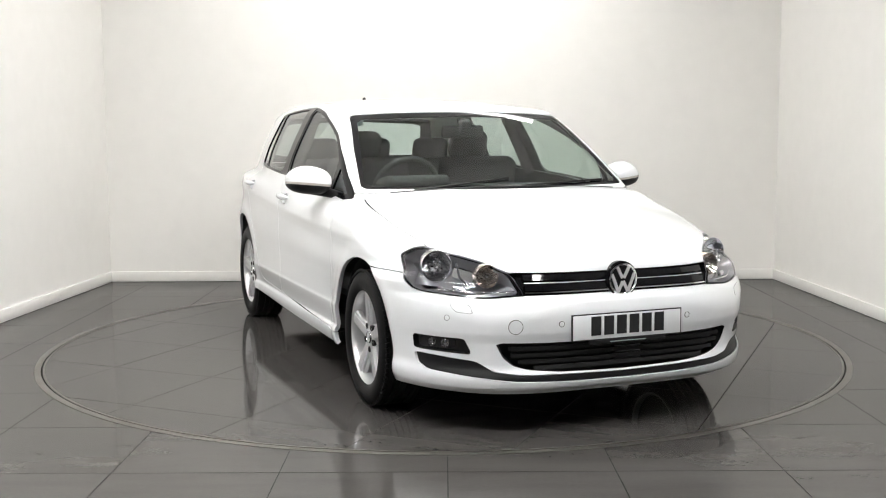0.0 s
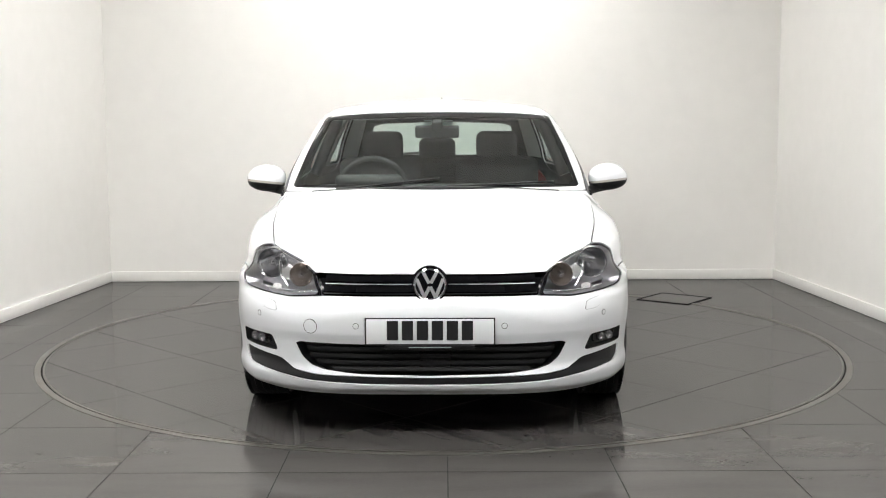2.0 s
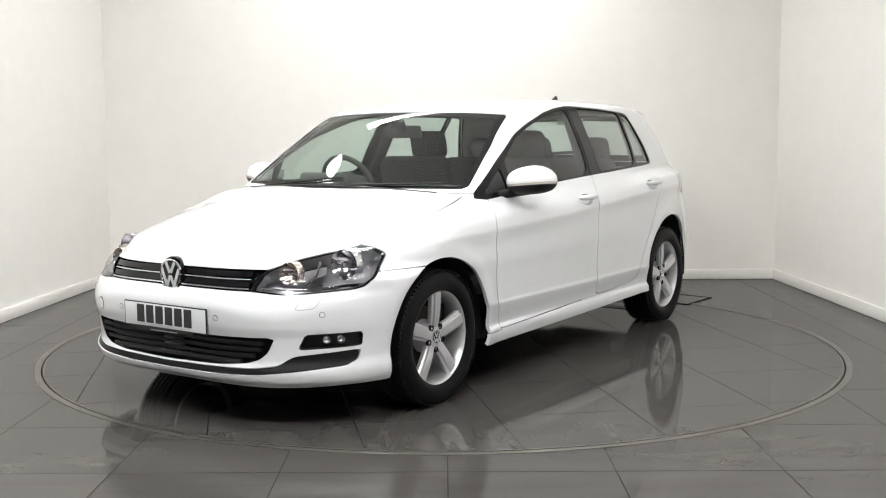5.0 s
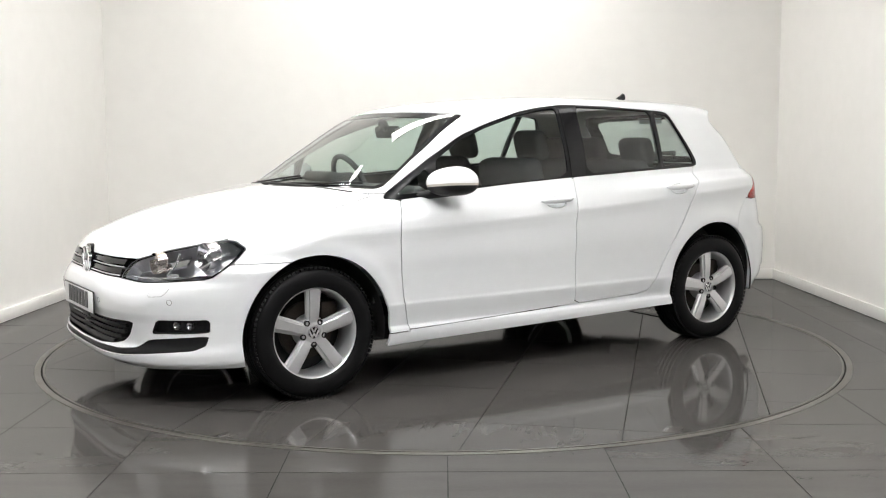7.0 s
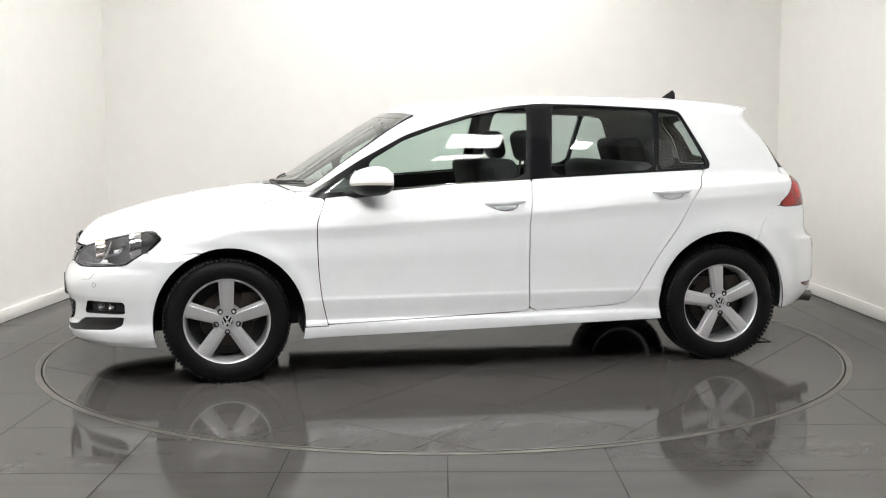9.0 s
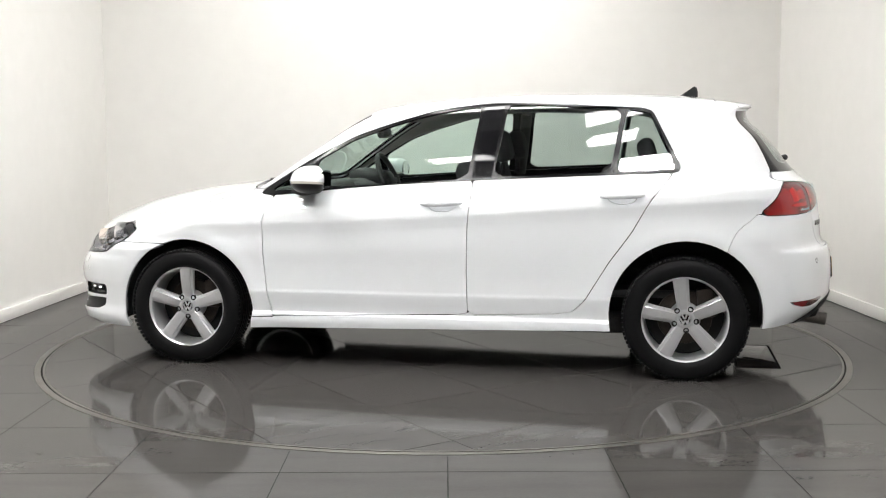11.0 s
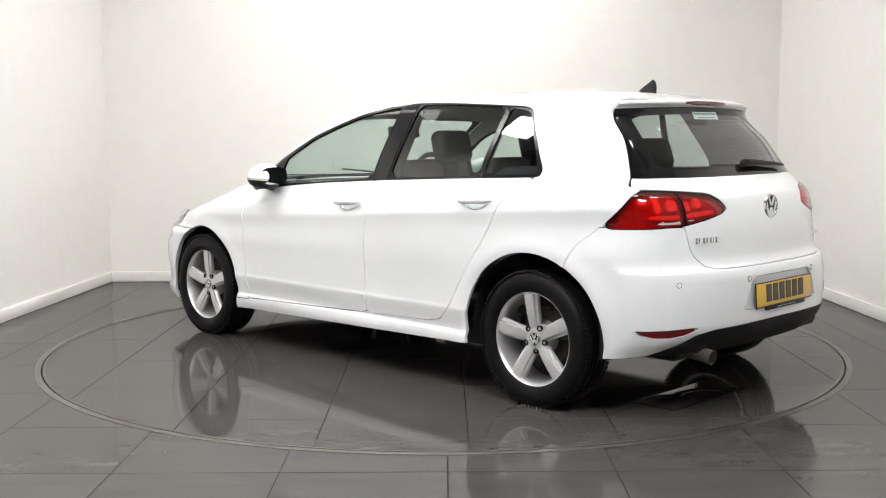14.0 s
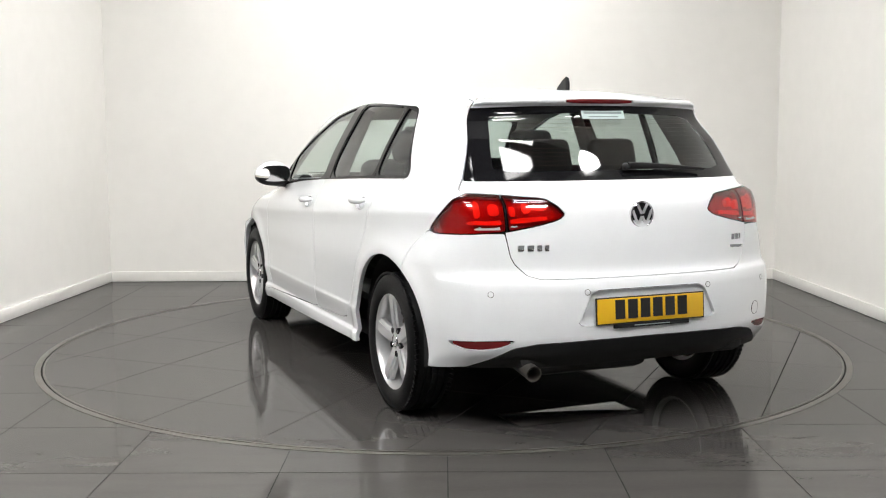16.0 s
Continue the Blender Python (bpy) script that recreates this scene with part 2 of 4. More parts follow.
structure("wall_north", "smooth warm white painted showroom back wall", 0, Y1 + 0.1, CEIL / 2, 6.2, 0.2, CEIL, M_WALL)
for nm, edge, side, lb in (("west", WEST, -1, "smooth warm white painted showroom side wall"), ("east", EAST, 1, "smooth warm white painted showroom side wall")):
    run("wall_%s_1" % nm, lb, edge, side, YM, Y1, 0, CEIL, 0, 0.2, M_WALL, "wall")
    run("wall_%s_2" % nm, "unseen grey side wall standing in for the dark showroom", edge, side, Y0, YM, 0, CEIL, 0, 0.2, M_FAR, "wall")
    run("baseboard_%s" % nm, "white gloss painted baseboard along the wall", edge, side, Y0, Y1 - 0.02, 0.002, 0.087, 0.018, 0.0175, M_SKIRT, "baseboard", 0.004)
# end wall and rear ceiling are added out of view, to hold light down
structure("wall_south", "unseen grey end wall standing in for the dark showroom", 0, Y0 - 0.1, CEIL / 2, 2 * XW, 0.2, CEIL, M_FAR)
tagged(box("ceiling_2", 0, (Y0 + YM) / 2 - 0.1, CEIL + 0.1, 2 * XW, YM - Y0 + 0.2, 0.2, M_FAR), "unseen grey ceiling standing in for the dark showroom", "ceiling", "", "structure")
tagged(box("ceiling", 0, (YM + Y1) / 2 + 0.1, CEIL + 0.1, 2 * XW, Y1 - YM + 0.2, 0.2, M_CEIL), "plain white painted showroom ceiling", "ceiling", "", "structure")
tagged(box("baseboard_north", 0, Y1 - 0.009, 0.0445, EAST(Y1) - WEST(Y1), 0.018, 0.085, M_SKIRT, None, 0.004), "white gloss painted baseboard along the wall", "baseboard", "", "structure")


def ceiling_light(cx, cy, sx, sy, share):
    root = new("ceiling_light")
    root.location = (cx, cy, CEIL)
    tagged(root, "flush white rectangular ceiling panel light, some inferred from reflections, some added as fill", "ceiling light", "ceiling lights")
    bm = bmesh.new()
    for dx, dy, wx, wy in ((0, sy / 2 + 0.012, sx + 0.048, 0.024), (0, -sy / 2 - 0.012, sx + 0.048, 0.024),
                           (sx / 2 + 0.012, 0, 0.024, sy), (-sx / 2 - 0.012, 0, 0.024, sy)):
        add_box(bm, dx, dy, -0.015, wx, wy, 0.03)
    part("frame", bm, M_LAMPFRAME, root)
    bm = bmesh.new()
    add_box(bm, 0, 0, -0.012, sx, sy, 0.02)
    part("diffuser", bm, M_LAMPS[share], root)
    return root


# includes the added fill panels for doors, hood and back wall
for cx, cy, sx, sy, share in PANELS:
    ceiling_light(cx, cy, sx, sy, share)

# ---------------------------------------------------------------- floor and turntable
def ring_sheet(name, r0, r1, z0, z1, material, seg=160, parent=None):
    bm = bmesh.new()
    lathe(bm, [(r0, z0), (r0, z1), (r1, z1), (r1, z0)], Matrix(), seg, closed=True)
    return part(name, bm, material, parent)


def clip_poly(poly, keep):
    out = []
    for a, b in zip(poly, poly[1:] + poly[:1]):
        da, db = keep(a), keep(b)
        if da >= 0:
            out.append(a)
        if (da >= 0) != (db >= 0):
            t = da / (da - db)
            out.append((a[0] + (b[0] - a[0]) * t, a[1] + (b[1] - a[1]) * t))
    return out


def tile_outline(cx, cy, w, d, radius, outer):
    """A tile's outline, cut by the turntable's circle: outside it for the floor, inside it for the disc."""
    n = 12
    x0, x1, y0, y1 = cx - w / 2, cx + w / 2, cy - d / 2, cy + d / 2
    pts = [(x0 + w * k / n, y0) for k in range(n)] + [(x1, y0 + d * k / n) for k in range(n)] \
        + [(x1 - w * k / n, y1) for k in range(n)] + [(x0, y1 - d * k / n) for k in range(n)]
    r = [math.hypot(*p) for p in pts]
    if (outer and min(r) > radius) or (not outer and max(r) < radius):
        return [(x0, y0), (x1, y0), (x1, y1), (x0, y1)]
    ins = [(q > radius) if outer else (q < radius) for q in r]
    if not any(ins):
        return None
    out = []
    for k, p in enumerate(pts):
        j = (k + 1) % len(pts)
        if ins[k]:
            out.append(p)
        if ins[k] != ins[j]:
            lo, hi = p, pts[j]
            for _ in range(25):
                mid = ((lo[0] + hi[0]) / 2, (lo[1] + hi[1]) / 2)
                if ((math.hypot(*mid) > radius) if outer else (math.hypot(*mid) < radius)) == ins[k]:
                    lo = mid
                else:
                    hi = mid
            out.append(mid)
            if ins[k]:      # leave along the circle to where the outline comes back
                i = j
                while not ins[i]:
                    i = (i + 1) % len(pts)
                b, a2 = pts[i], pts[i - 1]
                lo, hi = a2, b
                for _ in range(25):
                    m2 = ((lo[0] + hi[0]) / 2, (lo[1] + hi[1]) / 2)
                    if ((math.hypot(*m2) > radius) if outer else (math.hypot(*m2) < radius)) == ins[i]:
                        hi = m2
                    else:
                        lo = m2
                a0, a1 = math.atan2(mid[1], mid[0]), math.atan2(m2[1], m2[0])
                da = (a1 - a0 + math.pi) % (2 * math.pi) - math.pi
                steps = max(2, int(abs(da) / radians(2)))
                out += [(radius * math.cos(a0 + da * s / steps), radius * math.sin(a0 + da * s / steps)) for s in range(1, steps)]
    return out if len(out) > 2 else None


def lay_tile(outline, parent, m=None):
    bm = bmesh.new()
    cx, cy = sum(p[0] for p in outline) / len(outline), sum(p[1] for p in outline) / len(outline)
    prism(bm, [(x - cx, y - cy) for x, y in outline], -0.0075, 0.0)
    ob = part("tile", bm, M_TILE, parent)
    ob.location = (m or Matrix()) @ Vector((cx, cy, 0))
    if m:
        ob.rotation_euler = m.to_euler()
    return ob


TILE, JOINT = 0.6174, 0.0045
RING_OUT, RING_IN, RIM_OUT = 2.291, 2.2595, 2.2495
floor = tagged(box("floor", 0, (Y0 + Y1) / 2, -0.1522, 2 * XW, Y1 - Y0 + 0.4, 0.30, M_GROUT), "polished dark grey porcelain tiled showroom floor", "floor", "", "structure")
disc = new("turntable")
tagged(disc, "flush round rotating car platform tiled in dark grey porcelain", "turntable")
bm = bmesh.new()
lathe(bm, [(0.001, -0.0016), (RIM_OUT - 0.004, -0.0016), (RIM_OUT - 0.004, -0.007), (0.001, -0.007)], Matrix(), 160, closed=True)
part("deck", bm, M_GROUT, disc)
ring_sheet("rim", RIM_OUT - 0.010, RIM_OUT, -0.006, 0.002, M_STEEL, parent=disc)
kerb = ring_sheet("turntable_edge_ring", RING_IN, RING_OUT, -0.006, 0.002, M_STEEL)
tagged(kerb, "thin brushed steel ring set flush in the floor round the turntable", "edge ring", "", "structure")
ring_sheet("shadow_gap", RIM_OUT + 0.0005, RING_IN - 0.0005, -0.004, -0.0012, M_DARK, parent=disc)

# ---------------------------------------------------------------- the car's skin: a smooth field, cut into panels
def interp(v, table):
    a = np.array(table, float)
    a = a[np.argsort(a[:, 0])]
    x, y = a[:, 0], a[:, 1]
    d = np.diff(y) / np.diff(x)
    m = np.concatenate([[d[0]], np.where(d[:-1] * d[1:] > 0, 2 * d[:-1] * d[1:] / (d[:-1] + d[1:] + 1e-12), 0), [d[-1]]])
    v = np.asarray(v, float)
    vc = np.clip(v, x[0], x[-1])
    i = np.clip(np.searchsorted(x, vc) - 1, 0, len(x) - 2)
    h = x[i + 1] - x[i]
    t = (vc - x[i]) / h
    r = (2 * t**3 - 3 * t**2 + 1) * y[i] + (t**3 - 2 * t**2 + t) * h * m[i] + (-2 * t**3 + 3 * t**2) * y[i + 1] + (t**3 - t**2) * h * m[i + 1]
    return r + np.where(v < x[0], (v - x[0]) * m[0], 0) + np.where(v > x[-1], (v - x[-1]) * m[-1], 0)


CREASE = [(2.2, .73), (1.6, .745), (.82, .769), (0, .807), (-.456, .835), (-1.04, .872), (-1.7, .905), (-2.1, .91)]
BELT = [(2.2, .90), (1.2, .915), (.9, .925), (.45, .952), (0, .985), (-.26, .998), (-.8, 1.02), (-1.28, 1.036), (-1.9, 1.045)]
LOWER = [(2.25, .80), (1.95, .838), (1.65, .862), (1.3, .885), (.85, .891), (0, .8995), (-.8, .8975), (-1.3, .886), (-1.5, .868), (-1.65, .838), (-2.1, .75)]
TUCK = [(2.2, .08), (1.9, .06), (1.65, .045), (1.4, .014), (1.2, .003), (.8, 0), (-1.2, 0), (-1.45, .008), (-1.66, .022), (-2.1, .04)]
WAIST = [(2.2, .70), (1.6, .74), (1.2, .775), (.9, .80), (.45, .825), (0, .835), (-.4, .835), (-.8, .815), (-1.28, .752), (-1.75, .685), (-2.1, .63)]
RAIL = [(2.2, .52), (1.0, .56), (.36, .60), (0, .63), (-.4, .642), (-.8, .635), (-1.15, .612), (-1.6, .565), (-2.0, .52)]
TOP = [(2.20, .60), (2.135, .675), (2.10, .722), (2.06, .757), (1.942, .808), (1.754, .866), (1.564, .907), (1.31, .945), (1.15, .963), (1.05, .972),
       (.98, 1.008), (.74, 1.160), (.42, 1.352), (.33, 1.386), (.15, 1.415), (-.176, 1.441), (-.521, 1.455), (-1.05, 1.451), (-1.35, 1.434), (-1.6, 1.400), (-1.75, 1.372)]
CROWN = [(2.2, .42), (2.0, .36), (1.75, .22), (1.4, .16), (1.05, .06), (.4, .05), (0, .10), (-.5, .115), (-1.6, .115)]
NOSE = [(.10, 2.02), (.18, 2.10), (.21, 2.150), (.25, 2.160), (.30, 2.140), (.39, 2.148), (.44, 2.162), (.50, 2.166), (.55, 2.155), (.58, 2.128), (.62, 2.118), (.67, 2.11), (.72, 2.09), (.80, 2.03), (1.0, 1.9)]
TAIL = [(.15, -1.85), (.28, -2.00), (.36, -2.075), (.42, -2.094), (.50, -2.096), (.60, -2.090), (.645, -2.078), (.665, -2.052), (.70, -2.040), (.80, -2.030), (.89, -2.014),
        (.95, -1.992), (1.0, -1.935), (1.04, -1.893), (1.2, -1.765), (1.335, -1.645), (1.350, -1.648), (1.362, -1.668), (1.385, -1.682), (1.5, -1.70)]


def side_width(x, z):
    zc, zb, lo, wa, ra = interp(x, CREASE), interp(x, BELT), interp(x, LOWER), interp(x, WAIST), interp(x, RAIL)
    shy = wa * 1.0
    hi = lo - interp(x, TUCK)
    up = 1.40
    # lower door: flared crease over a tucked-in edge, and the sill standing out below it; smooth on the bumpers
    k = np.clip((1.2 - np.abs(x)) / .2, 0, 1)
    levels = [(0 * x + h, lo - (k * door + (1 - k) * plain)) for h, door, plain in (
        (.08, .10, .10), (.19, .030, .034), (.225, .009, .017), (.26, .003, .013), (.287, .006, .016), (.305, .018, .018),
        (.385, .0065, .013), (.405, .004, .0105), (.425, .0072, .009), (.49, .0085, .0045), (.55, .0070, .0035))]
    levels += [(.5 * zc + .24, lo - .002), (zc - .065, hi - .0050), (zc - .028, hi - .0026), (zc, hi - .0001), (zc + .022, hi - .0042), (zc + .06, hi - .016),
               (zb - .03, shy + .012), (zb + .02, shy - .006)]
    for s in (.25, .5, .75, 1.0, 1.25):
        levels.append((zb + .02 + (up - zb - .02) * s, shy - .006 - (shy - .006 - ra) * (s ** 1.2)))
    z = np.asarray(z, float)
    w = np.zeros_like(z * x)
    for i in range(len(levels) - 1):
        z0, w0 = levels[i]
        z1, w1 = levels[i + 1]
        zp, wp = levels[max(i - 1, 0)]
        zn, wn = levels[min(i + 2, len(levels) - 1)]
        def tang(a, wa_, b, wb_, c, wc_):
            d0, d1 = (wb_ - wa_) / np.maximum(b - a, 1e-6), (wc_ - wb_) / np.maximum(c - b, 1e-6)
            return np.where(d0 * d1 > 0, 2 * d0 * d1 / (d0 + d1 + np.where(d0 + d1 == 0, 1e-9, 0)), 0)
        slope = (w1 - w0) / (z1 - z0)
        m0 = slope if i == 0 else tang(zp, wp, z0, w0, z1, w1)
        m1 = slope if i == len(levels) - 2 else tang(z0, w0, z1, w1, zn, wn)
        h = z1 - z0
        t = np.clip((z - z0) / h, 0, 1)
        val = (2 * t**3 - 3 * t**2 + 1) * w0 + (t**3 - 2 * t**2 + t) * h * m0 + (-2 * t**3 + 3 * t**2) * w1 + (t**3 - t**2) * h * m1
        w = np.where((z >= z0) | (i == 0), val, w)
    # arch flares
    for ax, az in ((1.31, .30), (-1.31, .33)):
        r = np.hypot(x - ax, z - az)
        w = w + .010 * np.exp(-((r - .40) / .05) ** 2) * (z > .15)
    return w


def smax(a, b, r):
    return np.minimum(-r, np.maximum(a, b)) + np.hypot(np.maximum(a + r, 0), np.maximum(b + r, 0))


def skin(p):
    """Signed field of the body, zero on the painted surface."""
    return skin_at(p[..., 0], np.abs(p[..., 1]), p[..., 2])


def skin_at(x, y, z):
    side = (y - side_width(x, z)) * np.where(z > 1.0, .9, 1.0)
    xs = x + .19 * y * y
    top = (z - (interp(xs, TOP) - interp(x, CROWN) * y * y)) * np.where((x < 1.05) & (x > .38), .85, .97)
    q = y / .9
    front = x - (interp(z, NOSE) - .5 * q**4)
    rear = -(x - (interp(z, TAIL) + .33 * q**3)) * np.where(z > .98, .75, 1.0)
    k = np.clip((z - .88) / .14, 0, 1)
    r1 = .085 * (1 - k) + .05 * k
    f = smax(side, top, r1)
    f = smax(f, front, .07 - .035 * np.clip((z - .55) / .08, 0, 1))
    f = smax(f, rear, .075 - .035 * np.clip((z - .95) / .1, 0, 1) - .02 * np.clip((z - 1.3) / .05, 0, 1))
    return f


def gradient(p):
    e = 1.5e-3
    g = np.stack([skin(p + np.eye(3)[k] * e) - skin(p - np.eye(3)[k] * e) for k in range(3)], -1)
    return g / np.maximum(np.linalg.norm(g, axis=-1, keepdims=True), 1e-9)


def settle(p, n=2):
    e = 1e-3
    for _ in range(n):
        f = skin(p)
        g = np.stack([(skin(p + np.eye(3)[k] * e) - f) / e for k in range(3)], -1)
        p = p - (f / np.maximum((g * g).sum(-1), .2))[:, None] * g
    return p


def master_mesh(h=.016):
    xs, ys, zs = np.arange(-2.16, 2.24, h), np.arange(0, .96, h), np.arange(.13, 1.50, h)
    f = skin_at(xs[:, None, None], ys[None, :, None], zs[None, None, :])
    f = np.concatenate([f[:, :0:-1], f], 1)
    ys = np.concatenate([-ys[:0:-1], ys])
    s = f < 0
    nx, ny, nz = s.shape
    acc, cnt = np.zeros((nx - 1, ny - 1, nz - 1, 3)), np.zeros((nx - 1, ny - 1, nz - 1))
    org = np.array([xs[0], ys[0], zs[0]])
    quads = []
    cell_id = -np.ones((nx - 1, ny - 1, nz - 1), int)
    crossing = []
    for ax in range(3):
        a = [slice(None)] * 3
        b = [slice(None)] * 3
        a[ax], b[ax] = slice(0, -1), slice(1, None)
        ch = np.argwhere(s[tuple(a)] != s[tuple(b)])
        fa, fb = f[tuple(a)][tuple(ch.T)], f[tuple(b)][tuple(ch.T)]
        pt = ch.astype(float)
        pt[:, ax] += fa / (fa - fb)
        u, v = (ax + 1) % 3, (ax + 2) % 3
        cells = []
        for du, dv in ((-1, -1), (0, -1), (0, 0), (-1, 0)):
            c = ch.copy()
            c[:, u] += du
            c[:, v] += dv
            cells.append(c)
        cells = np.stack(cells, 1)
        lim = np.array([nx - 1, ny - 1, nz - 1])
        okc = ((cells >= 0) & (cells < lim)).all(-1)
        for k in range(4):
            m = okc[:, k]
            np.add.at(acc, tuple(cells[m, k].T), pt[m])
            np.add.at(cnt, tuple(cells[m, k].T), 1)
        ok = okc.all(1)
        crossing.append((cells[ok], s[tuple(a)][tuple(ch[ok].T)]))
    live = np.argwhere(cnt > 0)
    cell_id[tuple(live.T)] = np.arange(len(live))
    verts = org + acc[tuple(live.T)] / cnt[tuple(live.T)][:, None] * h
    tris = []
    for cells, inside in crossing:
        q = cell_id[tuple(np.moveaxis(cells, -1, 0))]
        q = np.where(inside[:, None], q, q[:, ::-1])
        tris += [q[:, [0, 1, 2]], q[:, [0, 2, 3]]]
    verts = settle(verts)
    return np.concatenate([verts, gradient(verts)], 1), np.concatenate(tris)


def clip(v, f, d):
    """Keep the part of a triangle mesh where d < 0."""
    s = d[f] < 0
    n = s.sum(1)
    keep = [f[n == 3]]
    new_v, new_f = [v], []
    mix = f[(n == 1) | (n == 2)]
    if len(mix):
        ms = d[mix] < 0
        odd = np.where(ms.sum(1) == 1, ms.argmax(1), (~ms).argmax(1))
        r = np.arange(len(mix))
        a, b, c = mix[r, odd], mix[r, (odd + 1) % 3], mix[r, (odd + 2) % 3]
        e = np.concatenate([np.stack([a, b], 1), np.stack([a, c], 1)])
        e.sort(axis=1)
        ue, inv = np.unique(e, axis=0, return_inverse=True)
        inv = inv.ravel()
        t = d[ue[:, 0]] / (d[ue[:, 0]] - d[ue[:, 1]])
        nv = v[ue[:, 0]] + (v[ue[:, 1]] - v[ue[:, 0]]) * t[:, None]
        base = len(v)
        ab, ac = base + inv[:len(mix)], base + inv[len(mix):]
        one = ms.sum(1) == 1
        keep.append(np.stack([a, ab, ac], 1)[one])
        keep.append(np.stack([ab, b, c], 1)[~one])
        keep.append(np.stack([ab, c, ac], 1)[~one])
        new_v.append(nv)
    f = np.concatenate(keep)
    v = np.concatenate(new_v)
    used, inv = np.unique(f, return_inverse=True)
    f = inv.reshape(-1, 3)
    v = v[used]
    area = np.linalg.norm(np.cross(v[f[:, 1], :3] - v[f[:, 0], :3], v[f[:, 2], :3] - v[f[:, 0], :3]), axis=1)
    return v, f[area > 1e-9]


def rounded(points, n=2, t=.2):
    p = np.array(points, float)
    for _ in range(n):
        q = np.roll(p, -1, 0)
        p = np.stack([p + (q - p) * t, p + (q - p) * (1 - t)], 1).reshape(-1, 2)
    return p


def inside(p2, poly):
    """Signed distance to a closed outline, negative inside."""
    poly = np.asarray(poly, float)
    lo, hi = poly.min(0) - .05, poly.max(0) + .05
    far = np.maximum(np.maximum(lo - p2, p2 - hi), 0).max(1)
    near = far <= 0
    result = far + .05
    q = p2[near]
    best = np.full(len(q), 1e9)
    odd = np.zeros(len(q), bool)
    for a, b in zip(poly, np.roll(poly, -1, 0)):
        e, w = b - a, q - a
        t = np.clip((w @ e) / max(e @ e, 1e-12), 0, 1)
        best = np.minimum(best, np.hypot(*(w - t[:, None] * e).T))
        c = (a[1] > q[:, 1]) != (b[1] > q[:, 1])
        xc = a[0] + (q[:, 1] - a[1]) * (b[0] - a[0]) / (b[1] - a[1] if b[1] != a[1] else 1e-12)
        odd ^= c & (q[:, 0] < xc)
    result[near] = np.where(odd, -best, best)
    return result

# ---------------------------------------------------------------- cutting the skin into panels
BASE_V, BASE_F = master_mesh(.0132)
X, Y, Z = 0, 1, 2


def skin_object(name, v, f, material, parent, offset=0.0, depth=0.012, sunk=0.0, label=""):
    """A panel on the skin, moved along its normal by offset, with edges folded inwards by depth; sunk: a pocket with its floor that deep."""
    n = v[:, 3:] / np.maximum(np.linalg.norm(v[:, 3:], axis=1, keepdims=True), 1e-9)
    v = v[:, :3]
    e = np.concatenate([f[:, [0, 1]], f[:, [1, 2]], f[:, [2, 0]]])
    key = np.sort(e, 1)
    _, idx, cnt = np.unique(key, axis=0, return_index=True, return_counts=True)
    be = e[idx[cnt == 1]]
    front = v + n * (offset - sunk)
    verts, norms, faces = [front], [n], [f]
    dd = sunk or depth
    if dd and len(be):
        ids, inv = np.unique(be, return_inverse=True)
        inv = inv.reshape(-1, 2)
        out = np.cross(v[be[:, 1]] - v[be[:, 0]], (n[be[:, 0]] + n[be[:, 1]]) / 2)
        out /= np.maximum(np.linalg.norm(out, axis=1, keepdims=True), 1e-9)
        vn = np.zeros((len(ids), 3))
        np.add.at(vn, inv[:, 0], out), np.add.at(vn, inv[:, 1], out)
        vn /= np.maximum(np.linalg.norm(vn, axis=1, keepdims=True), 1e-9)
        b0 = len(v)
        hi, lo = v[ids] + n[ids] * offset, v[ids] + n[ids] * (offset - dd)
        verts += [hi, lo]
        sg = -1 if sunk else 1
        norms += [vn * sg, vn * sg]
        a, b = b0 + inv[:, 0], b0 + inv[:, 1]
        c, d = a + len(ids), b + len(ids)
        q = [np.stack([a, c, b], 1), np.stack([b, c, d], 1)]
        if sunk:
            q = [t[:, ::-1] for t in q]
        faces += q
    vv, nn, ff = np.concatenate(verts), np.concatenate(norms), np.concatenate(faces)
    me = bpy.data.meshes.new(name)
    me.vertices.add(len(vv))
    me.vertices.foreach_set("co", vv.astype(np.float32).ravel())
    me.loops.add(len(ff) * 3)
    me.loops.foreach_set("vertex_index", ff.astype(np.int32).ravel())
    me.polygons.add(len(ff))
    me.polygons.foreach_set("loop_start", np.arange(0, len(ff) * 3, 3, dtype=np.int32))
    me.update(calc_edges=True)
    me.validate()
    me.shade_smooth()
    if len(me.vertices) == len(nn):
        me.normals_split_custom_set_from_vertices(nn.tolist())
    me.materials.append(material)
    ob = new(name, me)
    ob.parent = parent
    if label:
        ob["label"] = label
    return ob


def cut(fields, base=None, gap=0.0):
    v, f = base or (BASE_V, BASE_F)
    for fld in fields:
        d = fld(v) + gap
        v, f = clip(v, f, d)
        if not len(f):
            break
    return v, f


def panel(name, fields, material, parent, gap=0.0022, base=None, **kw):
    v, f = cut(fields, base, gap)
    return skin_object(name, v, f, material, parent, **kw)


def both(fields):
    """The region inside all the fields; values on the whole skin are kept."""
    kept = []

    def region(p):
        if p is not BASE_V:
            return np.max([g(p) for g in fields], axis=0)
        if not kept:
            kept.append(np.max([g(p) for g in fields], axis=0))
        return kept[0]
    return region


def outside(fld):
    return lambda p: -fld(p)


def in_poly(poly, proj, n=2, t=.2):
    poly = rounded(poly, n, t) if n else np.array(poly)
    return lambda p: inside(proj(p), poly)


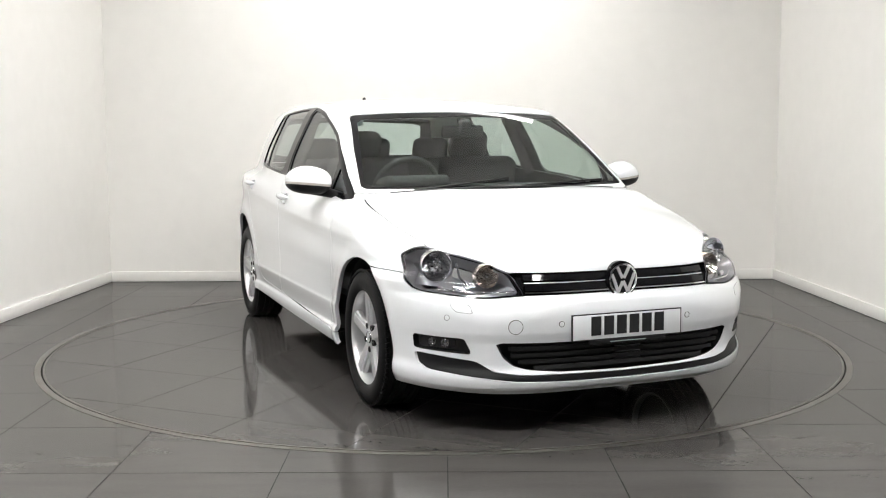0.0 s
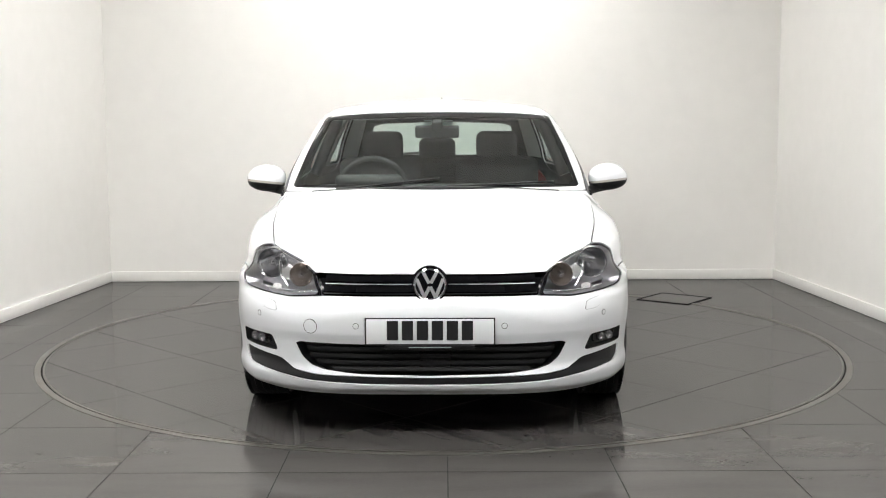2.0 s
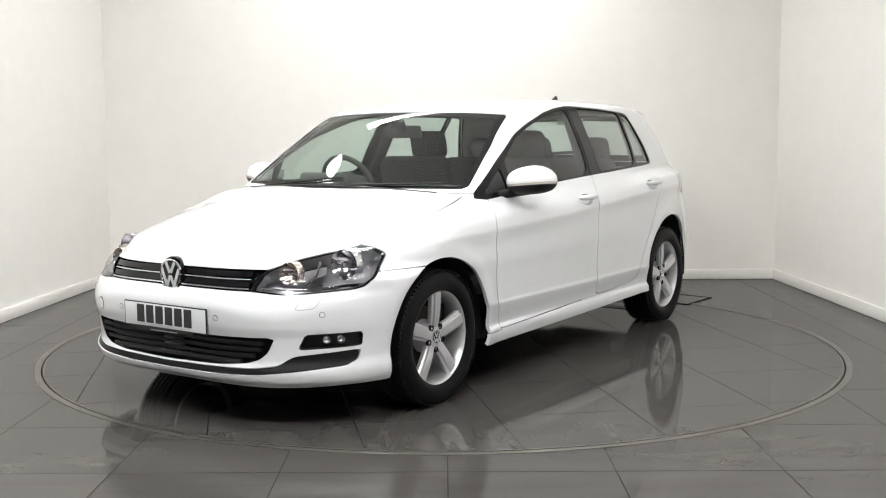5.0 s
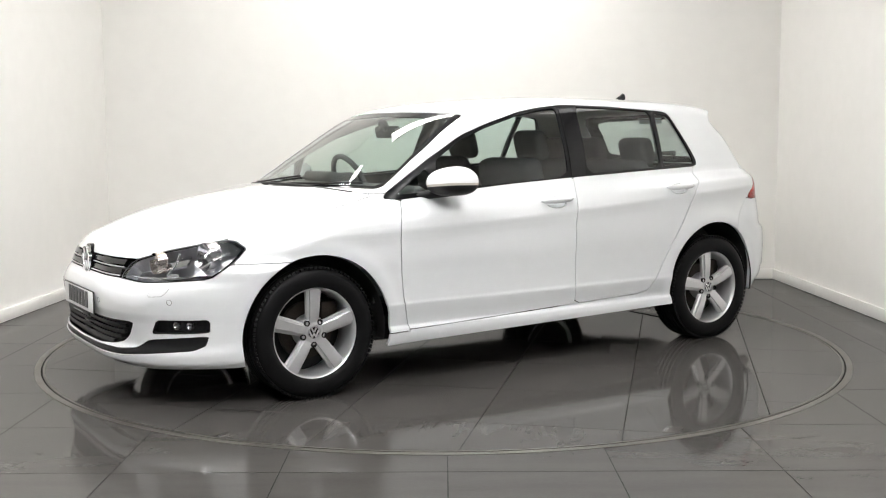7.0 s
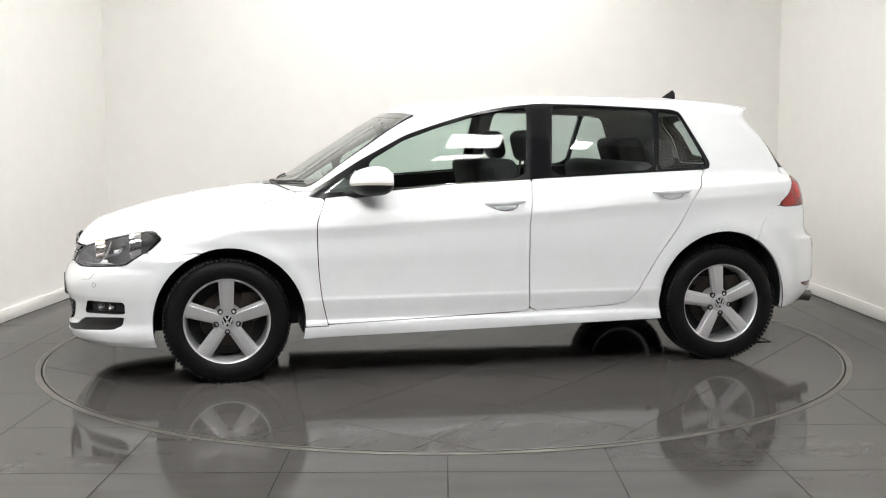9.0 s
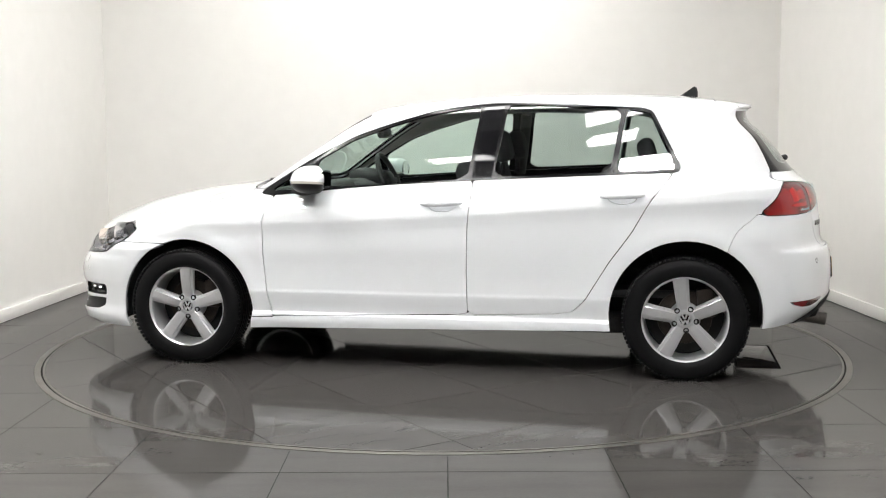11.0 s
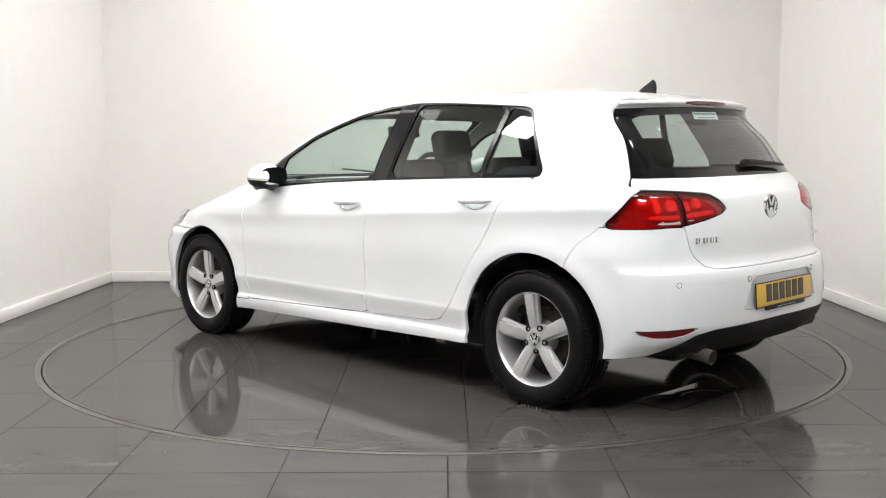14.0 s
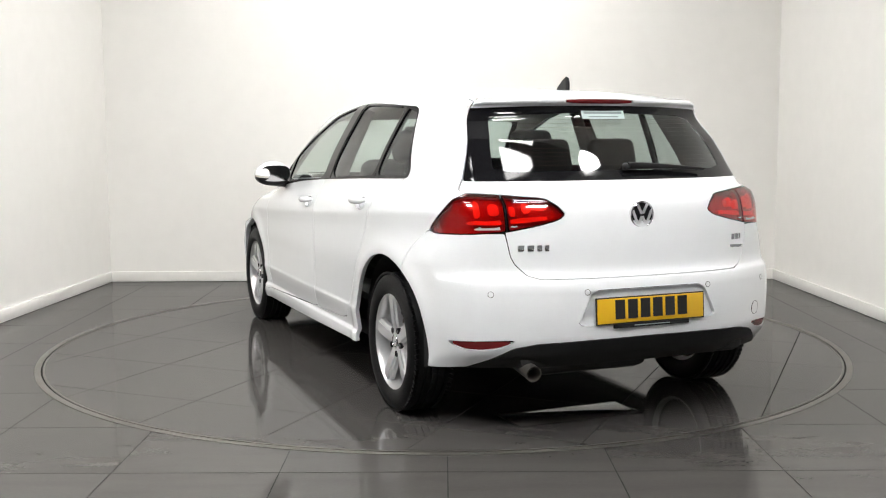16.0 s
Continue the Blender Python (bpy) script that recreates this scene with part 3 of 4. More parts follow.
SIDE = lambda p: p[:, [0, 2]]
FRONT = lambda p: np.stack([p[:, 1], p[:, 2]], 1)
FRONTABS = lambda p: np.stack([np.abs(p[:, 1]), p[:, 2]], 1)
FCORNER = lambda p: np.stack([-.66 * p[:, 0] + .75 * np.abs(p[:, 1]), p[:, 2]], 1)
RCORNER = lambda p: np.stack([.66 * p[:, 0] + .75 * np.abs(p[:, 1]), p[:, 2]], 1)
fc = lambda pts: [(-.66 * x + .75 * y, z) for x, y, z in pts]
rc = lambda pts: [(.66 * x + .75 * y, z) for x, y, z in pts]
mirror_y = lambda pts: list(pts) + [(-y, z) for y, z in reversed(pts)]
on_side = lambda s: (lambda p: .25 - s * p[:, 1])
ahead = lambda x: (lambda p: x - p[:, 0])
behind = lambda x: (lambda p: p[:, 0] - x)
above = lambda z: (lambda p: z - p[:, 2])
below = lambda z: (lambda p: p[:, 2] - z)

BOTTOM = [(2.2, .172), (2.05, .176), (1.85, .186), (1.6, .187), (1.0, .210), (-.95, .250), (-1.65, .268), (-1.75, .274), (-1.85, .288), (-2.1, .295)]
over_bottom = lambda p: interp(p[:, 0], BOTTOM) - p[:, 2]
arches = lambda p: np.maximum(.372 - np.hypot(p[:, 0] - 1.305, p[:, 2] - .303), .374 - np.hypot(p[:, 0] + 1.318, p[:, 2] - .332))

DLO = [(.905, .921), (.825, .913), (.45, .951), (.186, .973), (-.257, .998), (-.78, 1.02), (-1.275, 1.036), (-1.288, 1.069), (-1.212, 1.215), (-1.146, 1.345), (-1.10, 1.36),
       (-.99, 1.366), (-.66, 1.384), (-.34, 1.393), (-.16, 1.374), (.002, 1.347), (.222, 1.284), (.394, 1.226), (.633, 1.102), (.88, .95)]
dlo = both([in_poly(DLO, SIDE, 2, .12), lambda p: .4 - np.abs(p[:, 1])])
windscreen = both([in_poly(mirror_y([(0, .966), (.40, .966), (.735, .966), (.685, 1.16), (.622, 1.335), (.40, 1.347), (.2, 1.352), (0, 1.353)]), FRONT, 1, .06), ahead(.2)])
HEADLAMP = [(2.10, .438, .583), (2.037, .462, .663), (1.928, .534, .702), (1.81, .631, .732), (1.695, .708, .756), (1.657, .747, .752), (1.62, .79, .722), (1.655, .797, .69),
            (1.765, .848, .636), (1.821, .822, .594), (1.959, .677, .579), (2.04, .572, .572), (2.077, .478, .580)]
headlamp = both([in_poly(fc(HEADLAMP), FCORNER, 1, .15), ahead(1.4)])
TAILLAMP = [(-1.655, .812, .826), (-1.766, .71, .993), (-1.873, .57, .986), (-1.94, .413, .973), (-1.972, .371, .944), (-1.99, .342, .908), (-1.991, .375, .886),
            (-1.976, .456, .865), (-1.933, .585, .839), (-1.865, .703, .830)]
taillamp = both([in_poly(rc(TAILLAMP), RCORNER, 1, .15), behind(-1.5)])
HOODSIDE = [(.88, .742), (.95, .748), (1.09, .764), (1.344, .752), (1.679, .700), (1.9, .66), (2.2, .60)]
hood = both([lambda p: np.abs(p[:, 1]) - interp(p[:, 0], HOODSIDE), lambda p: 1.064 - .19 * p[:, 1] ** 2 - p[:, 0], above(.669), outside(headlamp)])
grille_top = both([in_poly(mirror_y([(0, .587), (.40, .586), (.47, .583), (.50, .672), (.25, .6725), (0, .673)]), FRONT, 0), ahead(1.9), outside(headlamp)])
BUMPTOP = [(2.3, .587), (2.09, .585), (2.04, .60), (1.96, .60), (1.82, .62), (1.765, .646), (1.70, .652), (1.455, .652), (1.3, .652)]
bumper_front = both([lambda p: p[:, 2] - interp(p[:, 0], BUMPTOP), ahead(1.36), outside(headlamp), outside(grille_top)])
DOORLINE = [(.2, .80), (.281, .819), (.442, .851), (.642, .865), (.77, .866), (.915, .819), (1.0, .80)]
fender = both([lambda p: interp(p[:, 2], DOORLINE) - p[:, 0], above(.272), lambda p: p[:, 2] - (.945 + .0 * p[:, 0]), outside(hood), outside(bumper_front), outside(headlamp), outside(grille_top), outside(dlo),
               outside(windscreen), lambda p: .5 - np.abs(p[:, 1])])
door_f = both([lambda p: p[:, 0] - interp(p[:, 2], DOORLINE), in_poly([(.95, .94), (.95, .2765), (-.231, .312), (-.225, .535), (-.23, .769), (-.257, 1.03)], SIDE, 1, .04), outside(dlo)])
door_r = both([in_poly([(-.257, 1.03), (-.23, .769), (-.225, .535), (-.231, .312), (-.674, .327), (-.766, .342), (-.826, .402), (-.943, .595), (-1.051, .742), (-1.144, .905), (-1.262, 1.045), (-1.0, 1.06)], SIDE, 1, .08), outside(dlo)])
tailgate = both([in_poly(mirror_y([(0, .652), (.465, .653), (.513, .667), (.556, .712), (.571, .745), (.586, .835), (.575, .986), (.705, .995), (.678, 1.045), (.572, 1.343), (.545, 1.40), (.4, 1.45), (0, 1.45)]), FRONT, 1, .08), behind(-1.455)])
rear_glass = both([in_poly(mirror_y([(0, 1.040), (.74, 1.040), (.66, 1.19), (.60, 1.338), (.3, 1.348), (0, 1.351)]), FRONT, 1, .06), behind(-1.45), tailgate])
QUARTER = [(.3, -1.45), (.60, -1.50), (.658, -1.515), (.747, -1.557), (.83, -1.652), (.90, -1.70)]
bumper_rear = both([lambda p: p[:, 0] - interp(p[:, 2], QUARTER), below(.834), outside(tailgate), outside(taillamp)])
LOWGRILLE = [(0, .390), (.30, .392), (.553, .396), (.522, .334), (.485, .303), (.43, .287), (.30, .274), (0, .268)]
low_grille = both([in_poly(mirror_y(LOWGRILLE), FRONT, 1, .1), ahead(1.9)])
fog_top = both([in_poly(fc([(2.021, .632, .346), (2.007, .661, .410), (1.813, .81, .413), (1.812, .803, .355)]), FCORNER, 1, .06), ahead(1.7)])
BAND = [(0, .257), (.26, .262), (.467, .267), (.56, .279), (.62, .318), (.80, .338), (.793, .295), (.772, .275), (.63, .258), (.489, .240), (.26, .231), (0, .228)]
low_band = both([in_poly(mirror_y(BAND), FRONT, 1, .08), ahead(1.75)])
diffuser = both([in_poly(mirror_y([(0, .408), (.25, .406), (.486, .398), (.577, .379), (.654, .326), (.73, .28), (.70, .2), (0, .2)]), FRONT, 1, .1), behind(-1.6)])
reflector = both([in_poly(rc([(-1.80, .80, .399), (-2.016, .56, .414), (-1.972, .628, .381), (-1.934, .685, .371), (-1.888, .739, .372)]), RCORNER, 1, .1), behind(-1.6)])
plate_pocket = both([in_poly([(.245, .606), (-.245, .606), (-.272, .588), (-.335, .462), (.335, .462), (.272, .588)], FRONT, 1, .08), behind(-1.9)])
stop_lamp = both([in_poly([(.185, 1.361), (.185, 1.379), (-.185, 1.379), (-.185, 1.361)], FRONT, 1, .25), behind(-1.64)])

car = new("car")
tagged(car, "glossy white five-door hatchback car standing on the turntable", "car")

# painted shell: all that the other panels leave
taken = [hood, bumper_front, grille_top, headlamp, fender, door_f, door_r, dlo, windscreen, tailgate, taillamp, bumper_rear]
shell_v, shell_f = clip(BASE_V, BASE_F, .0022 - np.min([region(BASE_V) for region in taken], axis=0))
shell_v, shell_f = cut([over_bottom, arches], (shell_v, shell_f))
shell = skin_object("body_shell", shell_v, shell_f, M_PAINT, car, depth=.02)
panel("hood", [hood, outside(windscreen)], M_PAINT, car, gap=.0032, depth=.02)
bumper = panel("front_bumper", [bumper_front, over_bottom, arches, outside(low_grille), outside(fog_top), outside(low_band)], M_PAINT, car, gap=.0015, depth=.03)
rear_bumper = panel("rear_bumper", [bumper_rear, over_bottom, arches, outside(diffuser), outside(reflector), outside(plate_pocket)], M_PAINT, car, gap=.0015, depth=.02)
gate = panel("tailgate", [tailgate, outside(taillamp), outside(rear_glass), outside(stop_lamp)], M_PAINT, car, depth=.02)
for s in (1, -1):
    panel("fender", [fender, on_side(s), arches, over_bottom], M_PAINT, car, gap=.0028, depth=.02)

# dark jambs behind the shut lines
inner_v, inner_f = cut([arches, over_bottom, outside(low_grille), outside(fog_top), outside(low_band), outside(grille_top), outside(headlamp), outside(taillamp), outside(plate_pocket), outside(dlo), outside(windscreen), outside(rear_glass)])
skin_object("inner_frame", inner_v, inner_f, M_DARK, car, offset=-.0195, depth=0)

# pockets and openings
part_low = panel("lower_grille", [low_grille], M_BLACK, bumper, gap=0, sunk=.05, label="black slatted lower air intake")
panel("air_dam_strip", [low_band], M_BLACK, bumper, gap=0, offset=-.006, depth=.01, label="black plastic strip under the intake")
panel("plate_recess", [plate_pocket], M_PAINT, rear_bumper, gap=0, sunk=.016)
panel("diffuser", [diffuser, over_bottom], M_BLACK, rear_bumper, gap=.001, offset=.004, depth=.03, label="black plastic lower valance")
for s in (1, -1):
    panel("fog_lamp_recess", [fog_top, on_side(s)], M_BLACK, bumper, gap=0, sunk=.03)
    panel("rear_reflector", [reflector, on_side(s)], M_REDDEEP, rear_bumper, gap=.0005, offset=-.003, label="dark red reflector")
panel("high_stop_lamp", [stop_lamp], M_REDDEEP, gate, gap=.0005, offset=.001, label="dark red high brake lamp")
upper = panel("upper_grille", [grille_top], M_GLOSS, car, gap=.001, sunk=.022, label="gloss black upper grille")


def strip_on_skin(name, material, parent, y0, y1, z_of_y, half, lift, end, n=48, label=""):
    """A bar across the nose (end 1) or tail (end -1) at height z_of_y, lying on the skin with lift."""
    bm = bmesh.new()
    rows = []
    for y in np.linspace(y0, y1, n):
        z = z_of_y(y)
        ring = []
        for dz, dl in ((-half, 0.0), (-half * .8, lift), (half * .8, lift), (half, 0.0)):
            xs = np.linspace(2.3, 1.5, 500) * end
            p = np.stack([xs, np.full(500, y), np.full(500, z + dz)], 1)
            k = int(np.argmax(skin(p) < 0))
            f0, f1 = skin(p[k - 1:k + 1])
            ring.append(bm.verts.new((xs[k - 1] + (xs[k] - xs[k - 1]) * f0 / (f0 - f1) + end * dl, y, z + dz)))
        rows.append(ring)
    for a, b in zip(rows, rows[1:]):
        for k in range(3):
            bm.faces.new((a[k], a[k + 1], b[k + 1], b[k]))
        bm.faces.new((a[3], a[0], b[0], b[3]))
    bm.faces.new(rows[0]), bm.faces.new(rows[-1][::-1])
    return smooth_by_angle(part(name, bm, material, parent, label))


for z0 in (.612, .653):
    strip_on_skin("slat", M_GLOSS, upper, -.425, .425, lambda y, z0=z0: z0, .011, -.012, 1)
strip_on_skin("chrome_strip", M_BRIGHT, upper, -.425, .425, lambda y: .632, .0016, -.004, 1, label="thin chrome line")
strip_on_skin("chrome_strip", M_CHROME, upper, -.43, .43, lambda y: .5945, .003, .004, 1, label="thin chrome line")
for z0, w in ((.372, .50), (.345, .49), (.318, .46), (.292, .40)):
    strip_on_skin("slat", M_BLACK, part_low, -w, w, lambda y, z0=z0: z0, .008, -.016, 1)
box("radar_cover", 2.125, .02, .325, .03, .13, .075, M_GLOSS, part_low, .006, "square black sensor cover")


# ---------------------------------------------------------------- glazing
wg = panel("windscreen", [windscreen, outside(dlo), in_poly(mirror_y([(0, .979), (.716, .979), (.602, 1.317), (0, 1.334)]), FRONT, 1, .05)], M_GLASS, car, gap=0, offset=-.004, depth=0, label="clear green-tinted windscreen")
panel("windscreen_border", [windscreen, outside(dlo), outside(in_poly(mirror_y([(0, .979), (.716, .979), (.602, 1.317), (0, 1.334)]), FRONT, 1, .05))], M_GLOSS, wg, gap=0, offset=-.003, depth=.006)
RW = mirror_y([(0, 1.078), (.565, 1.078), (.545, 1.19), (.50, 1.312), (0, 1.326)])
rg = panel("rear_window", [rear_glass, in_poly(RW, FRONT, 1, .12)], M_GLASSR, gate, gap=0, offset=-.004, depth=0, label="tinted rear window with heating wires")
panel("window_border", [rear_glass, outside(in_poly(RW, FRONT, 1, .12))], M_GLOSS, gate, gap=0, offset=-.003, depth=.006)
PANE_F = [(.60, .972), (.446, .962), (-.222, 1.004), (-.272, 1.374), (-.16, 1.362), (.012, 1.330), (.225, 1.268), (.404, 1.204), (.585, 1.10)]
PANE_T = [(.845, .936), (.63, .949), (.645, 1.066)]
PANE_R = [(-.358, 1.014), (-.942, 1.038), (-.992, 1.362), (-.60, 1.379), (-.412, 1.382)]
PANE_Q = [(-.968, 1.041), (-1.260, 1.049), (-1.255, 1.09), (-1.142, 1.334), (-1.02, 1.355)]
PILLAR_B = [(-.24, .99), (-.345, .99), (-.40, 1.40), (-.29, 1.40)]
doors = {}
HANDLES = ((-.098, .872), (-1.005, .917))
finger_pocket = [in_poly([(hx + .068 * math.cos(a), hz - .004 + .028 * math.sin(a)) for a in np.linspace(0, 2 * math.pi, 25)[:-1]], SIDE, 0) for hx, hz in HANDLES]
for s in (1, -1):
    doors[s, 0] = panel("front_door", [door_f, on_side(s), outside(finger_pocket[0])], M_PAINT, car, depth=.02)
    doors[s, 1] = panel("rear_door", [door_r, on_side(s), outside(finger_pocket[1])], M_PAINT, car, depth=.02)
    for d in (0, 1):
        panel("finger_recess", [finger_pocket[d], on_side(s)], M_PAINT, doors[s, d], gap=0, sunk=.017)
    panes = [in_poly(q, SIDE, 1, .08) for q in (PANE_F, PANE_T, PANE_R, PANE_Q)]
    panel("window_trim", [dlo, on_side(s)] + [outside(q) for q in panes], M_TRIM, car, gap=0, offset=-.001, depth=.012, label="black window surround")
    for q, nm, m in zip(panes, ("front_door_window", "corner_window", "rear_door_window", "quarter_window"), (M_GLASS, M_GLASS, M_GLASSR, M_GLASSR)):
        panel(nm, [dlo, on_side(s), q], m, car, gap=0, offset=-.007, depth=0)
    panel("pillar_cover", [dlo, on_side(s), in_poly(PILLAR_B, SIDE, 0)] + [outside(q) for q in panes], M_GLOSS, car, gap=.003, offset=.0015, depth=.004, label="gloss black pillar cover")

for ob in list(car.children_recursive):
    if "window" in ob.name or ob.name.startswith("windscreen"):
        ob.visible_shadow = "border" in ob.name or "trim" in ob.name

# cloth lining inside roof and pillars
lin = cut([lambda p: interp(p[:, 0], BELT) + .035 - p[:, 2], outside(dlo), outside(windscreen), outside(rear_glass), behind(.95)])
skin_object("headlining", *lin, M_LINING, car, offset=-.032, depth=0, label="light grey cloth headlining")

# ---------------------------------------------------------------- lamps
def bowl(name, cx, cy, cz, r, depth, parent, material, aim, bulb=M_CHROME):
    m = Matrix.Translation((cx, cy, cz)) @ Vector(aim).to_track_quat("Z", "Y").to_matrix().to_4x4()
    bm = bmesh.new()
    prof = [(r * k / 8, depth * ((k / 8) ** 2 - 1)) for k in range(1, 9)] + [(r * 1.06, .004), (r * 1.10, -.01), (r * 1.10, -depth)]
    lathe(bm, prof, m, 40)
    ob = smooth_by_angle(part(name, bm, material, parent), 50)
    bm = bmesh.new()
    lathe(bm, [(.001, -depth), (r * .2, -depth), (r * .2, -.012), (r * .12, -.002), (.001, 0)], m, 20)
    smooth_by_angle(part("bulb_cap", bm, bulb, ob), 40)
    return ob


fogs = {}
for s in (1, -1):
    lamp = panel("headlamp", [headlamp, on_side(s)], M_HOUSING, car, gap=.001, sunk=.085, label="clear headlamp with two chrome reflectors")
    panel("lens", [headlamp, on_side(s)], M_LENS, lamp, gap=.002, offset=-.001, depth=0)
    panel("seal", [headlamp, on_side(s), outside(in_poly(np.array(fc([(x, y, z) for x, y, z in HEADLAMP])) * [.93, .93] + [np.mean([q[0] for q in fc(HEADLAMP)]) * .07, .6655 * .07], FCORNER, 1, .15))],
          M_GLOSS, lamp, gap=.001, offset=-.0025, depth=.004)
    bowl("main_reflector", 1.785, s * .690, .682, .062, .05, lamp, M_SILVER, (1, s * .12, .02))
    bowl("inner_reflector", 1.965, s * .540, .652, .046, .04, lamp, M_AMBER, (1, s * .08, .02))
    bm = bmesh.new()
    tube(bm, [(2.045, s * .455, .595), (2.02, s * .55, .590), (1.96, s * .64, .592), (1.87, s * .72, .60)], .0035, 8)
    smooth_by_angle(part("chrome_bar", bm, M_CHROME, lamp), 60)
    bm = bmesh.new()
    tube(bm, [(1.93, s * .60, .60), (1.90, s * .635, .645), (1.88, s * .64, .70)], .005, 8)
    smooth_by_angle(part("chrome_bar", bm, M_CHROME, lamp), 60)
    for facet in ([(1.935, .572, .690), (1.845, .648, .722), (1.845, .645, .672), (1.925, .585, .648)], [(1.905, .605, .642), (1.87, .64, .642), (1.89, .668, .603), (1.94, .612, .603)]):
        panel("chrome_facet", [headlamp, on_side(s), in_poly(fc(facet), FCORNER, 1, .08)], M_CHROME, lamp, gap=.004, offset=-.038, depth=.015)
    # rear lamps, in the body and in the tailgate
    for nm, fld in (("tail_lamp", lambda p: .580 - np.abs(p[:, 1])), ("tailgate_lamp", lambda p: np.abs(p[:, 1]) - .574)):
        tl = panel(nm, [taillamp, on_side(s), fld], M_RED, car, gap=.001, sunk=.028, label="red rear lamp cluster")
        panel("lens", [taillamp, on_side(s), fld], M_REDLENS, tl, gap=.002, offset=-.0005, depth=0)
        panel("seal", [taillamp, on_side(s), fld, lambda p, fld=fld: -.004 - np.maximum(taillamp(p), fld(p))], M_GLOSS, tl, gap=0, offset=-.001, depth=.01)
        if nm == "tail_lamp":
            chambers = [[(.600, .905), (.640, .905), (.640, .955), (.600, .955)], [(.668, .895), (.694, .895), (.688, .968), (.668, .968)]]
            frame_ = [(.592, .868), (.735, .868), (.705, .885), (.610, .887), (.600, .895)]
            clear = [(.592, .846), (.695, .844), (.695, .862), (.592, .866)]
        else:
            chambers = [[(.480, .915), (.515, .915), (.515, .958), (.480, .958)], [(.540, .902), (.565, .902), (.565, .945), (.540, .945)]]
            frame_ = [(.40, .890), (.565, .872), (.565, .890), (.535, .897), (.42, .905)]
            clear = [(.49, .871), (.566, .852), (.566, .868)]
        for c in chambers:
            panel("light_chamber", [taillamp, on_side(s), in_poly(c, FRONTABS, 1, .2)], M_REDLIT, tl, gap=0, offset=-.008, depth=.02)
        panel("light_guide", [taillamp, on_side(s), in_poly(frame_, FRONTABS, 1, .15)], M_REDLIT, tl, gap=0, offset=-.010, depth=.015)
        panel("reversing_lens", [taillamp, on_side(s), in_poly(clear, FRONTABS, 1, .1)], M_CLEARTAIL, tl, gap=.003, offset=.0005, depth=.01, label="clear lower strip")
    fogs[s] = fog = panel("fog_lamp", [in_poly(fc([(1.97, .69, .362), (1.97, .69, .402), (1.83, .80, .404), (1.83, .80, .362)]), FCORNER, 1, .1), ahead(1.7), on_side(s)], M_FOG, bumper, gap=0, offset=-.022, depth=.01)
    panel("lens", [in_poly(fc([(1.985, .68, .358), (1.985, .68, .404), (1.83, .80, .407), (1.83, .80, .36)]), FCORNER, 1, .1), ahead(1.7), on_side(s)], M_LENS, fog, gap=0, offset=-.012, depth=0)


# ---------------------------------------------------------------- small fittings on the skin
def on_skin(x, y, z, axis, sign):
    """Where the line along axis through (x, y, z), from outside, meets the skin, and the normal there."""
    k = np.linspace(2.4, .2, 900) * sign
    p = np.tile([x, y, z], (900, 1)).astype(float)
    p[:, axis] = k
    i = int(np.argmax(skin(p) < 0))
    q = settle(p[i:i + 1])
    return Vector(q[0]), Vector(gradient(q)[0])


def button(name, x, y, z, axis, sign, r, material, parent, label=""):
    """A flush round cap with a fine dark joint."""
    at, n = on_skin(x, y, z, axis, sign)
    m = Matrix.Translation(at) @ n.to_track_quat("Z", "Y").to_matrix().to_4x4()
    bm = bmesh.new()
    lathe(bm, [(r - .0018, -.003), (r - .0018, .0010), (r, .0010), (r, -.003)], m, 24, closed=True)
    ob = part(name, bm, M_BLACK, parent, label)
    bm = bmesh.new()
    lathe(bm, [(.0002, .0016), (r - .0024, .0012), (r - .0018, -.003)], m, 24)
    smooth_by_angle(part("cap", bm, material, ob), 40)
    return ob


for s in (1, -1):
    button("parking_sensor", 0, s * .297, .470, 0, 1, .0125, M_PAINT, bumper)
    button("parking_sensor", 0, s * .717, .494, 0, 1, .0125, M_PAINT, bumper)
    button("parking_sensor", 0, s * .289, .600, 0, -1, .0125, M_PAINT, rear_bumper)
    button("parking_sensor", 0, s * .660, .597, 0, -1, .0125, M_PAINT, rear_bumper)
    panel("washer_seam", [in_poly(fc([(2.0390, .6300, .5130), (2.015, .6412, .5510), (1.949, .7060, .5630), (1.984, .6930, .5190)]), FCORNER, 1, .15), ahead(1.7), on_side(s)], M_BLACK, bumper, gap=0, offset=.0008, depth=.002)
    for fx, fy in ((1.935, .722), (1.895, .760)):
        at, n = on_skin(fx, s * fy, .384, 0, 1)
        bowl("fog_reflector", *(at - n * .0125), .0165, .009, fogs[s], M_SILVER, (1, s * .5, .1))
    panel("washer_cover", [in_poly(fc([(2.038, .631, .514), (2.014, .642, .550), (1.95, .705, .562), (1.985, .692, .520)]), FCORNER, 1, .15), ahead(1.7), on_side(s)], M_PAINT, bumper, gap=0, offset=.0022, depth=.004)
    # door handles
    for d, (hx, hz) in enumerate(HANDLES):
        at, n = on_skin(hx, 0, hz, 1, s)
        bm = bmesh.new()
        m = Matrix.Translation(at + n * .030) @ Euler((0, radians(2.0), 0)).to_matrix().to_4x4()
        bmesh.ops.create_uvsphere(bm, u_segments=24, v_segments=12, radius=1, matrix=m)
        mi = m.inverted()
        for v in bm.verts:
            q = mi @ v.co
            a = abs(q.x) ** .6 * (1 if q.x > 0 else -1)
            v.co = m @ Vector((q.x * .112 if abs(q.x) > .92 else a * .108, (q.y * .016 - s * .018 * q.x * q.x), q.z * .0165))
        hd = part("handle", bm, M_PAINT, doors[s, d], smooth=True)
